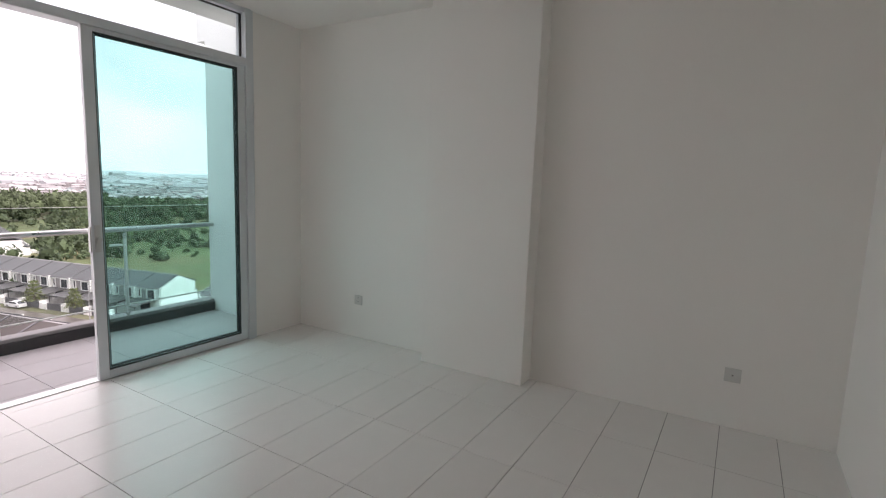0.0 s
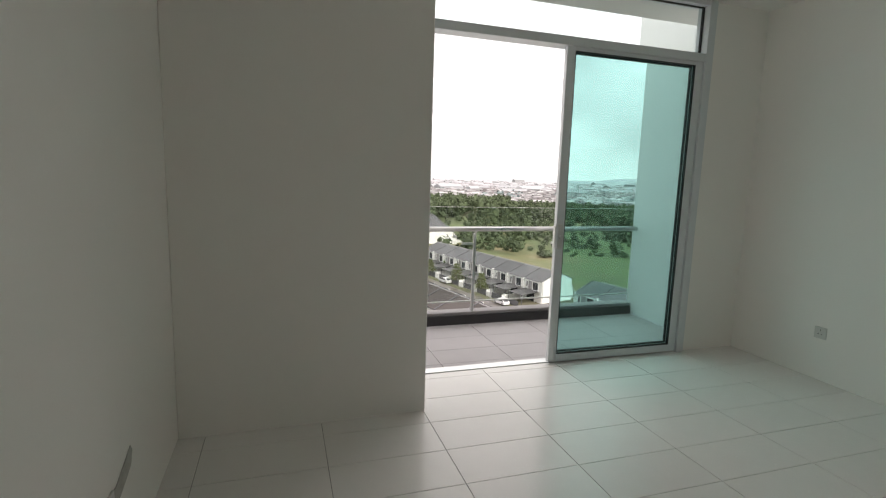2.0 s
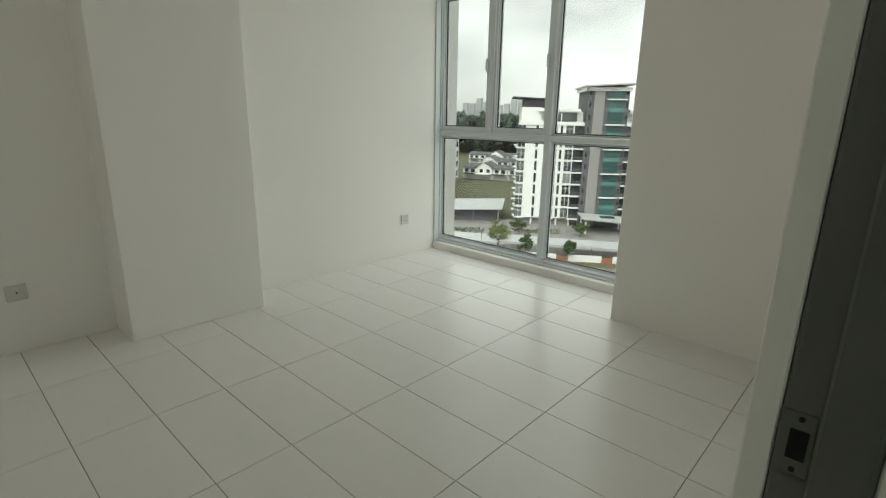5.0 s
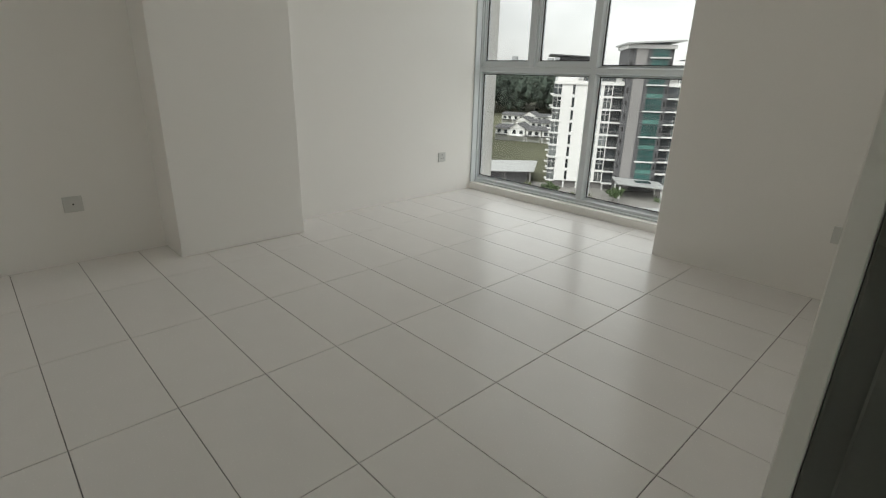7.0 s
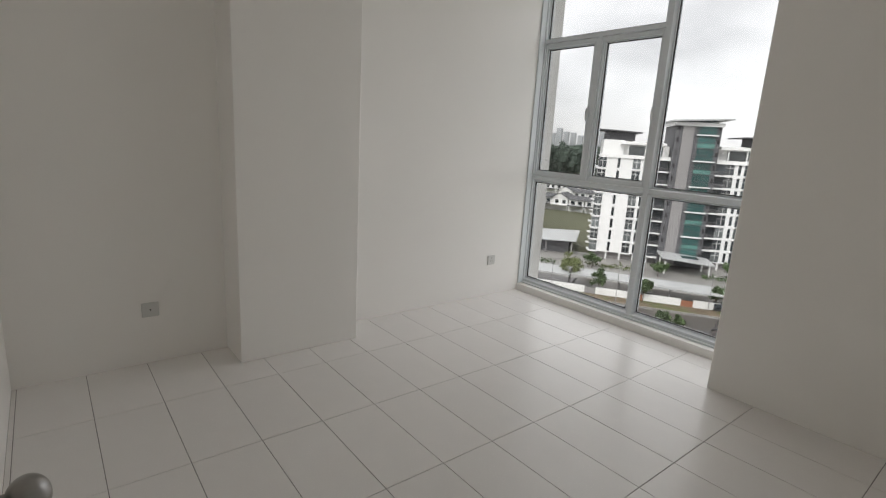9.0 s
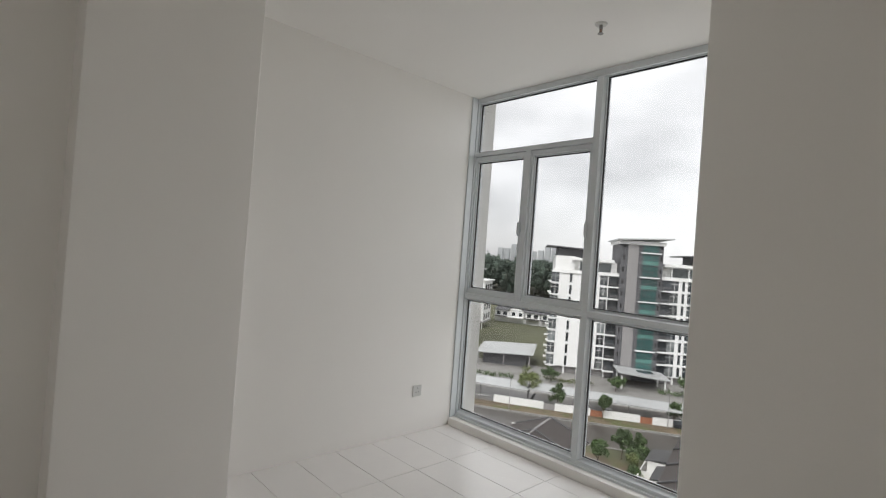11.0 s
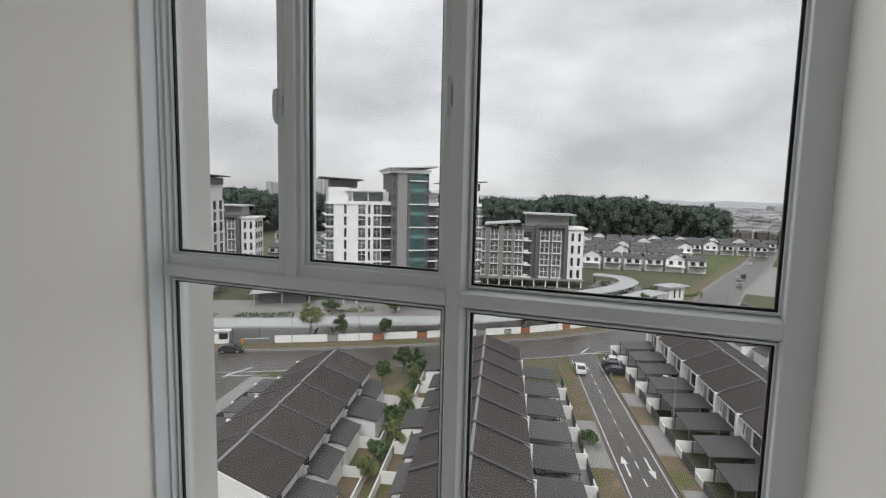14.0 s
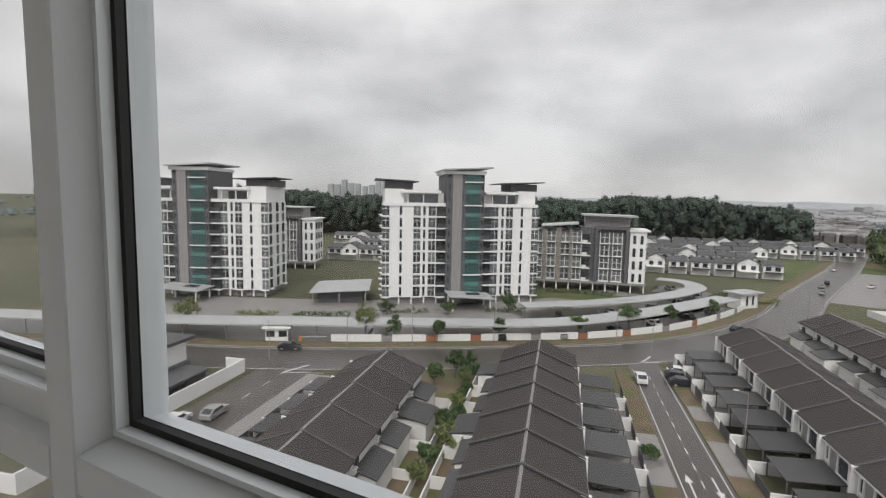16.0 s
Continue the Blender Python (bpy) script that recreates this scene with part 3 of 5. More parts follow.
def ribbon(pts, o0, o1, z0, z1):
    """A strip between two offsets of a line, from z0 up to z1."""
    bm = bmesh.new()
    A, B = side(pts, o0), side(pts, o1)
    rows = [[bm.verts.new((q.x, q.y, z)) for q, z in ((a, z0), (a, z1), (b, z1), (b, z0))] for a, b in zip(A, B)]
    for r, s in zip(rows, rows[1:]):
        for i in range(4):
            bm.faces.new((r[i], s[i], s[(i + 1) % 4], r[(i + 1) % 4]))
    bm.faces.new(rows[0]); bm.faces.new(rows[-1][::-1])
    bmesh.ops.recalc_face_normals(bm, faces=bm.faces)
    return bm

def V(*p):
    return [Vector(q) for q in p]

MAIN = spline(V((-150, 28), (-105, 50), (-76, 63), (-54, 75), (-28, 92), (-12, 104), (2, 120), (12, 138), (20, 158), (28.5, 192), (40, 231), (56.6, 286), (78, 370), (92, 441), (111, 547), (140, 700)))
solid("road", ribbon(MAIN, -6.2, 6.2, GZ, GZ + 0.03), M_ASPH, "damp grey asphalt main road curving past the estate", "road", "structure")
solid("kerb", ribbon(MAIN, 6.2, 6.5, GZ, GZ + 0.16), M_PAVE, "concrete kerb", "kerb", "structure")
solid("verge", ribbon(MAIN, 6.5, 10.5, GZ, GZ + 0.12), M_BROWN, "patchy grass verge", "verge", "structure")
for o in (-5.6, 5.6):
    solid("road_line", ribbon(MAIN, o - 0.07, o + 0.07, GZ + 0.03, GZ + 0.036), M_PAINT, "white painted edge line", "road marking", "structure")
def strip(name, n0, n1, d0, d1, z, material, label, category):
    b = boxes((n0, n1, d0, d1, 0, z))
    b.transform(est(0, 0))
    return solid(name, b, material, label, category, "structure")
strip("road", 12.0, 17.6, 5, 101, 0.034, M_ASPH, "damp asphalt side road between the house rows", "road")
strip("road", -49.5, -40.5, 5, 84, 0.033, M_ASPH, "damp asphalt side road", "road")
strip("road", 64.5, 73.5, 20, 150, 0.034, M_ASPH, "damp asphalt side road", "road")
strip("pavement", 9.4, 12.0, 5, 92, 0.12, M_BROWN, "patchy grass verge beside the road", "verge")
strip("pavement", 17.6, 20.6, 5, 96, 0.12, M_BROWN, "patchy grass verge beside the road", "verge")
strip("pavement", -40.5, -36.1, 20, 76, 0.04, M_PAVE, "wet concrete strip between road and house fronts", "pavement")
strip("forecourt", -29, -9, 10, 80, 0.05, M_BROWN, "earth back lane between the rows", "lane")
for n, d0, d1 in ((10.6, 56, 68), (10.7, 36, 47), (19.0, 60, 68), (19.1, 74, 79), (19.2, 45, 53)):
    strip("driveway", n - 1.25, n + 1.3, d0, d1, 0.135, M_PAVE, "wet concrete driveway crossing the verge", "driveway")
for n in (12.5, 17.1):
    strip("road_line", n - 0.06, n + 0.06, 5, 94, 0.04, M_PAINT, "white painted edge line", "road marking")
for n, d0, dd, k in ((14.7, 10, 3.6, 23), (-44.6, 12, 5.2, 13)):
    for i in range(k):
        strip("lane_dash", n - 0.07, n + 0.07, d0 + i * dd, d0 + i * dd + dd * 0.42, 0.041, M_PAINT, "white painted lane dash", "road marking")["group"] = "lane dashes"
for n, s in ((13.4, -1), (16.0, 1)):
    a = bmesh.new()
    prism(a, ((-0.10, -2.2), (0.10, -2.2), (0.10, 0.6), (0.42, 0.6), (0.0, 2.3), (-0.42, 0.6), (-0.10, 0.6)), 0.034, 0.042, "z")
    a.transform(est(n, 57.0, 0, 0 if s < 0 else 180))
    solid("road_arrow", a, M_PAINT, "white painted arrow on the asphalt", "road marking", "structure", "road arrows")
for (x, y, w, r) in ((-62, 62, 7, 25), (-10, 99, 6, 20)):
    a = bmesh.new()
    prism(a, ((0, 0), (w, 0.2), (w, 0.35), (0.5, 0.2), (w * 0.5, 4), (w * 0.45, 4.1)), 0.034, 0.043, "z")
    a.transform(pose(x, y, GZ, 0, 0, r))
    solid("road_arrow", a, M_PAINT, "white painted give-way marking", "road marking", "structure")

# ---------------------------------------------------------------- terraced houses
def gable(bm, hw, y0, y1, ze, zr, th=0.14):
    return prism(bm, ((-hw, ze), (0, zr), (hw, ze), (hw, ze - th), (0, zr - th), (-hw, ze - th)), y0, y1, "y")

HW = 5.5
def house_front(ob, w, roofm):
    part("wall", boxes((-4.9, 5.1, 0.04, w - 0.04, -1.0, 5.35)), M_HOUSEW, ob)
    part("party_wall", bev(boxes((4.3, 5.75, -0.14, 0.14, -1.0, 5.50)), 0.02, 1), M_HOUSEW, ob, "white party wall stepping out at the front")
    r = part("roof", gable(bmesh.new(), HW, -0.12, w - 0.05, 5.35, 7.5), roofm, ob, "dark grey tiled pitched roof")
    part("ridge_cap", prism(bmesh.new(), ((-0.16, 7.47), (0, 7.60), (0.16, 7.47)), -0.14, w - 0.05, "y"), M_MIDW, r)
    part("verge_tiles", gable(bmesh.new(), HW + 0.03, -0.22, 0.05, 5.48, 7.64, 0.14), M_ROOFSLAB, r)
    part("fascia", boxes((HW - 0.06, HW + 0.03, -0.1, w - 0.06, 5.10, 5.25)), M_HOUSEW, ob)
    for y0, y1, z0, z1 in ((0.7, 1.25, 3.3, 4.8), (3.0, 4.9, 3.0, 4.85)):
        wn = part("window", boxes((5.08, 5.14, y0, y1, z0, z1)), M_DGLASS, ob, "dark glazed window")
        part("window_frame", boxes((5.1, 5.30, y0 - 0.16, y0, z0 - 0.16, z1 + 0.16), (5.1, 5.30, y1, y1 + 0.16, z0 - 0.16, z1 + 0.16), (5.1, 5.30, y0, y1, z1, z1 + 0.16), (5.1, 5.30, y0, y1, z0 - 0.16, z0)), M_FACADE, wn)
        if y1 - y0 > 1:
            part("glazing_bar", boxes((5.13, 5.18, (y0 + y1) / 2 - 0.04, (y0 + y1) / 2 + 0.04, z0, z1)), M_DARKW, wn)
    part("door", boxes((5.08, 5.17, 1.0, 3.6, 0.0, 2.2)), M_DGLASS, ob)
    part("pier", boxes((5.1, 5.2, 1.5, 2.7, 2.6, 5.2)), M_MIDW, ob, "grey painted wall panel")

def house_yard(ob, w):
    part("carport_roof", prism(bmesh.new(), ((5.35, 2.95), (10.6, 2.65), (10.6, 2.55), (5.35, 2.83)), 0.35, w - 0.75, "y"), M_CARPORT, ob, "dark grey sheet carport roof")
    for y in (0.5, w - 0.9):
        part("carport_post", boxes((10.4, 10.52, y - 0.06, y + 0.06, -0.9, 2.6)), M_DARKW, ob)
    part("yard_wall", boxes((5.1, 12.2, -0.08, 0.08, -1.0, 1.7)), M_HOUSEW, ob)
    part("front_wall", boxes((12.05, 12.2, 0.08, 2.0, -1.0, 1.3)), M_HOUSEW, ob)
    part("gate", bev(boxes((12.08, 12.14, 2.05, 5.95, 0.12, 1.5)), 0.02, 1), M_DARKW, ob, "dark metal sliding gate")
    part("yard_floor", boxes((5.1, 12.05, 0.08, w - 0.08, -1.0, 0.06)), M_PAVE, ob)

def house_back(ob, w, kind):
    part("kitchen_wall", boxes((-8.6 if kind else -7.0, -4.9, 0.1, w * 0.78, -1.0, 2.9)), M_HOUSEW, ob)
    part("kitchen_roof", prism(bmesh.new(), ((-4.85, 3.7), (-8.9 if kind else -7.3, 2.95), (-8.9 if kind else -7.3, 2.83), (-4.85, 3.55)), 0.0, w * 0.85, "y"), M_CARPORT, ob, "grey sheet lean-to roof")
    part("back_wall", boxes((-9.6, -9.45, 0, w, -1.0, 1.3)), M_HOUSEW, ob)
    part("yard_wall", boxes((-9.45, -4.9, -0.07, 0.07, -1.0, 1.4)), M_HOUSEW, ob)
    for y, z in ((3.9, 3.4),):
        part("window", boxes((-4.97, -4.88, y, y + 1.2, z, z + 1.2)), M_DGLASS, ob)
    a = part("aircon_unit", bev(boxes((-5.35, -4.9, 5.0, 5.75, 3.5, 4.05)), 0.03, 1), M_PLATE, ob, "white outdoor air conditioner unit")
    part("fan_grille", tube(bmesh.new(), (-5.36, 5.3, 3.78), (-5.34, 5.3, 3.78), 0.2, seg=14), M_DARKW, a)
    part("gutter_pipe", tube(bmesh.new(), (-5.0, 0.2, 5.1), (-5.0, 0.2, 0), 0.06, seg=6), M_PLATE, ob)

def house(kind, label, group, roofm):
    ob = thing("terraced_house", Matrix(), label, "house", group)
    w = 6.1
    house_front(ob, w, roofm); house_yard(ob, w); house_back(ob, w, kind)
    return ob
HLAB = "two-storey white terraced house with dark tiled roof"
ha, hb = house(0, HLAB + " and small lean-to", "terraced houses", M_ROOF), house(1, HLAB + " and long lean-to", "terraced houses", M_ROOF)
hc = house(0, "two-storey white terraced house with mid-grey tiled roof", "terraced houses by the field", M_GREYROOF)
def row(n, d0, k, turn, step=0.10, kind=None):
    """A terrace of k houses from d0 on; turn 0 fronts to +n, 180 to -n."""
    for i in range(k):
        src = kind or (hb if (i * 7 + int(n)) % 3 == 0 else ha)
        z = step * (i - k / 2)
        copy_thing(src, est(n, d0 + i * 6.1 + (6.1 if turn else 0), z, turn))
row(-24.0, 38.0, 5, 180, 0.12)
row(-3.25, 19.0, 10, 0, 0.12)
row(32.3, 43.2, 9, 180, 0.12)
row(52.5, 50.0, 11, 0, 0.05)
row(88.0, 84.0, 9, 180, 0.03, hc)
row(87.0, 48.0, 4, 180, 0.03, hc)
for ob_, m in ((ha, est(-3.25, 12.9, -0.6)), (hb, est(52.5, 43.9, -0.3)), (hc, est(87.0, 48.0, -0.06, 180))):
    ob_.matrix_basis = m
# gable ends with a white end wall
for n, d in ((-3.25, 80.1), (32.3, 43.1), (88.0, 83.9), (-24.0, 68.6), (-24.0, 37.95), (52.5, 117.2), (32.3, 98.2)):
    b = bmesh.new()
    prism(b, ((-4.9, -0.5), (4.7, -0.5), (4.7, 5.15), (0, 7.2), (-4.9, 5.15)), -0.1, 0.1, "y")
    b.transform(est(n, d))
    gw_ = solid("gable_wall", b, M_HOUSEW, "white rendered end wall of the terrace", "gable wall", "structure")
    if (n, d) == (-24.0, 37.95):
        for x0, x1, z0, z1 in ((-3.4, -2.2, 3.2, 4.5), (1.4, 3.6, 1.1, 2.5), (-0.5, 0.3, 3.6, 4.3)):
            b = boxes((x0, x1, -0.14, -0.08, z0, z1))
            b.transform(est(n, d))
            wn = part("window", b, M_DGLASS, gw_, "dark glazed window")
            b = boxes((x0 - 0.12, x1 + 0.12, -0.2, -0.1, z0 - 0.14, z0), (x0 - 0.12, x1 + 0.12, -0.2, -0.1, z1, z1 + 0.14), ((x0 + x1) / 2 - 0.05, (x0 + x1) / 2 + 0.05, -0.17, -0.1, z0, z1))
            b.transform(est(n, d))
            part("window_frame", b, M_FACADE, wn)
        b = boxes((-4.9, -1.6, -1.6, -0.1, 2.7, 2.95))
        b.transform(est(n, d))
        part("canopy", b, M_FACADE, gw_, "white flat canopy over the side door")
# big house with a flat roof and walled garden beside the left road
vl = thing("villa", est(-66, 48), "two-storey white house with dark flat roof and carport", "house")
part("wall", boxes((-9, 9, 0, 20, 0, 6.4)), M_HOUSEW, vl)
rf = part("roof", prism(bmesh.new(), ((-10, 6.3), (10, 6.7), (10, 7.2), (-10, 7.0)), -1.5, 21, "y"), M_ROOFSLAB, vl)
part("upper_band", boxes((9.0, 10.0, -1, 14, 3.4, 6.2)), M_FACADE, vl, "white framed upper storey")
for y in (0.5, 4.0, 9.0):
    wn = part("window", boxes((10.0, 10.06, y, y + 2.6, 4.0, 5.6)), M_DGLASS, vl)
    part("glazing_bar", boxes(*[(10.05, 10.1, y + 0.1 + 0.6 * i, y + 0.18 + 0.6 * i, 4.0, 5.6) for i in range(5)]), M_FACADE, wn)
part("ground_storey", boxes((9.0, 9.6, 2, 20, 0, 3.4)), M_DARKW, vl, "charcoal ground-floor wall")
part("carport_roof", boxes((9.6, 14, 9, 19, 2.7, 2.95)), M_DARKW, vl)
part("carport_wall", boxes((9.6, 13.4, 18.7, 19, 0, 2.7)), M_MIDW, vl)
gw = thing("garden_wall", est(-51, 60), "white painted garden wall along the road", "wall")
part("wall_panel", boxes((-0.12, 0.12, -22, 14, 0, 2.2)), M_FACADE, gw)
part("wall_panel", boxes((-3.4, -0.12, 13.8, 14.0, 0, 2.2)), M_FACADE, gw)
part("wall_panel", boxes((-14, -0.12, -22, -21.8, 0, 2.0)), M_FACADE, gw)

# ---------------------------------------------------------------- towers
ST, Z0 = 3.17, 2.0
def tower():
    tw = thing("apartment_tower", Matrix(), "ten-storey white apartment tower with grey core and green glass", "apartment tower", "towers")
    top = Z0 + 8 * ST
    b = boxes((0, 16.8, 0, 15, Z0, top), (27.2, 43, 0, 15, Z0, top))
    part("wall", b, M_FACADE, tw, "white painted wing walls")
    part("penthouse", boxes((0.3, 5.5, 1.0, 15, top, top + 4.2), (5.5, 16.8, 3.5, 15, top, top + 3.2), (27.2, 37.5, 3.5, 15, top, top + 3.2), (37.5, 42.7, 1.0, 15, top, top + 4.2)), M_FACADE, tw)
    c = part("core", boxes((16.8, 27.2, -1.6, 13, 0.5, top + 9.2)), M_DARKW, tw, "charcoal central stair core")
    part("core_stripe", boxes((18.4, 21.0, -1.95, -1.6, 0.5, top + 8.6)), M_MIDW, c)
    part("cornice", boxes((16.2, 27.6, -2.2, 13.4, top + 8.4, top + 9.3)), M_FACADE, c)
    part("roof", prism(bmesh.new(), ((15.6, top + 9.3), (29.2, top + 10.1), (29.2, top + 10.45), (15.6, top + 9.65)), -3.6, 14, "y"), M_LIGHTROOF, tw)
    for x0, x1, s in ((-2.2, 9.5, 1), (33, 45.2, -1)):
        part("roof_house", boxes((x0 + 3.0, x1 - 1.4, 3, 13, top + 4.2, top + 6.2)), M_DARKW, tw, "dark plant room under the roof")
        part("roof", prism(bmesh.new(), ((x0, top + (6.6 if s > 0 else 6.1)), (x1, top + (6.1 if s > 0 else 6.6)), (x1, top + (6.4 if s > 0 else 6.9)), (x0, top + (6.9 if s > 0 else 6.4))), 0.5, 15, "y"), M_ROOFSLAB, tw)
    for x0, x1 in ((4.5, 15.5), (28.0, 38)):
        part("terrace_canopy", boxes((x0, x1, -0.3, 4, top + 3.2, top + 3.9)), M_FACADE, tw)
        part("terrace_glass", boxes((x0 + 2.5, x1 - 0.3, 3.40, 3.5, top + 0.3, top + 2.9)), M_LGLASS, tw)
        for x in (x0 + 2, x0 + 6.2, x1 - 0.4):
            part("terrace_post", boxes((x - 0.12, x + 0.12, 0.2, 0.45, top, top + 3.2)), M_FACADE, tw)
    part("parapet", boxes((-0.2, 16.8, -0.35, 0.0, top - 0.35, top + 0.55), (27.2, 43.2, -0.35, 0.0, top - 0.35, top + 0.55)), M_FACADE, tw)
    # window pieces, one mesh for each kind
    def me(name, dims, m):
        return finish(name, boxes(*dims), m)
    NAR, WID = me("window", ((-0.32, 0.32, -0.06, 0.05, 0.35, 2.75),), M_DGLASS), me("window", ((-0.95, 0.95, -0.06, 0.05, 0.25, 2.85),), M_LGLASS)
    WDK = me("window", ((-0.95, 0.95, -0.06, 0.05, 0.25, 2.85),), M_DGLASS)
    BAR = me("glazing_bar", ((-0.05, 0.05, -0.10, -0.05, 0.25, 2.85), (-0.95, 0.95, -0.10, -0.05, 1.9, 2.0)), M_FACADE)
    SIL = me("sill", ((-1.25, 1.25, -0.45, 0.0, -0.12, 0.16),), M_FACADE)
    REC = me("balcony_recess", ((-1.3, 1.3, -0.05, 0.05, 0.1, 2.9),), M_DGLASS)
    SLB = me("balcony_slab", ((-1.5, 1.5, -1.3, 0.0, -0.16, 0.12),), M_FACADE)
    RAI = me("balcony_rail", tuple([(-1.4, 1.4, -1.25, -1.2, 1.0, 1.06)] + [(-1.4 + 0.35 * i, -1.36 + 0.35 * i, -1.24, -1.21, 0.12, 1.0) for i in range(9)]), M_MIDW)
    CW = me("curtain_wall", ((-1.95, 1.95, -0.12, 0.05, 0.1, 3.05),), M_GGLASS)
    CB = me("mullion_grid", tuple([(-1.95 + 0.65 * i - 0.03, -1.95 + 0.65 * i + 0.03, -0.16, -0.11, 0.1, 3.05) for i in range(7)] + [(-1.95, 1.95, -0.16, -0.11, 1.4, 1.48)]), M_DARKW)
    CS = me("curtain_slab", ((-2.4, 2.4, -0.7, 0.0, -0.14, 0.14),), M_FACADE)
    SPN = me("spandrel_glass", ((-1.95, 1.95, -0.125, 0.05, 0.1, 1.1),), mat("pale_green_spandrel_glass", (0.10, 0.23, 0.205), 0.2, var=0.3, scale=0.6, fine=4))
    JUL = me("corner_slab", ((-0.9, 0.9, -0.9, 0.0, -0.16, 0.12),), M_FACADE)
    for k in range(8):
        z = Z0 + k * ST
        for j, (x, msh) in enumerate(((0.55, WDK if k > 5 else WID), (4.6, NAR), (9.0, WID if k % 3 else WDK), (11.0, NAR), (13.1, WDK if (k * 5) % 3 else WID), (30.8, WDK if k % 2 else WID), (33.0, NAR), (35.0, WDK if (k + 1) % 3 else WID), (38.6, NAR), (42.5, WID))):
            wn = part("window", msh, None, tw, at=T((x, 0, z)))
            if msh is not NAR:
                part("glazing_bar", BAR, None, wn)
                if x in (0.55, 9.0, 35.0, 42.5):
                    part("sill", SIL, None, wn)
        for x in (15.6, 28.5):
            bl = part("balcony", SLB, None, tw, at=T((x, 0, z)))
            part("recess", REC, None, bl); part("rail", RAI, None, bl)
        for x, sgn in ((0, -90), (43, 90)):
            for y in (3.0, 8.0, 12.5):
                wn = part("window", WDK if (k + int(y)) % 2 else WID, None, tw, at=pose(x, y, z, 0, 0, sgn))
                if y != 8.0:
                    part("sill", JUL, None, wn)
    for k in range(11):
        z = Z0 + k * ST
        cwp = part("curtain_wall", CW, None, tw, at=T((24.1, -1.6, z)))
        part("mullion_grid", CB, None, cwp)
        if k % 2 == 0:
            part("slab", CS, None, cwp)
        else:
            part("spandrel_glass", SPN, None, cwp, "pale green glass band", at=T((0, -0.03, 0)))
        for x in (17.5, 26.7):
            part("vent_window", me("vent_window", ((-0.2, 0.2, -0.05, 0.05, 1.2, 2.4),), M_HOLE) if k == 0 and x < 20 else bpy.data.meshes["vent_window"], None, tw, at=T((x, -1.6, z)))
    part("base", boxes((1.0, 42, 1.5, 14, 0, Z0)), M_MIDW, tw)
    for i in range(13):
        part("column", boxes((0.6 + i * 3.45, 1.0 + i * 3.45, 0.3, 0.7, 0, Z0)), M_FACADE, tw)
    pc = part("entrance_canopy", prism(bmesh.new(), ((16.5, 3.9), (28.5, 3.1), (28.5, 3.35), (16.5, 4.15)), -11, -1.8, "y"), M_LIGHTROOF, tw, "grey sheet entrance canopy")
    part("skylight", boxes((21.5, 25.5, -7, -4, 3.72, 3.80)), M_DGLASS, pc)
    for x in (17.5, 27.5):
        for y in (-10, -3):
            part("canopy_post", tube(bmesh.new(), (x, y, 0), (x, y, 3.2), 0.22, seg=8), M_FACADE, tw)
    return tw
tw1 = tower()
tw1.matrix_basis = pose(-77.7, 114.8, GZ, 0, 0, math.degrees(math.atan2(25.7, 34.4)))
a2 = math.degrees(math.atan2(7.4, 16.5))
copy_thing(tw1, pose(-110.9 - 43 * math.cos(radians(a2)), 105.1 - 43 * math.sin(radians(a2)), GZ, 0, 0, a2))

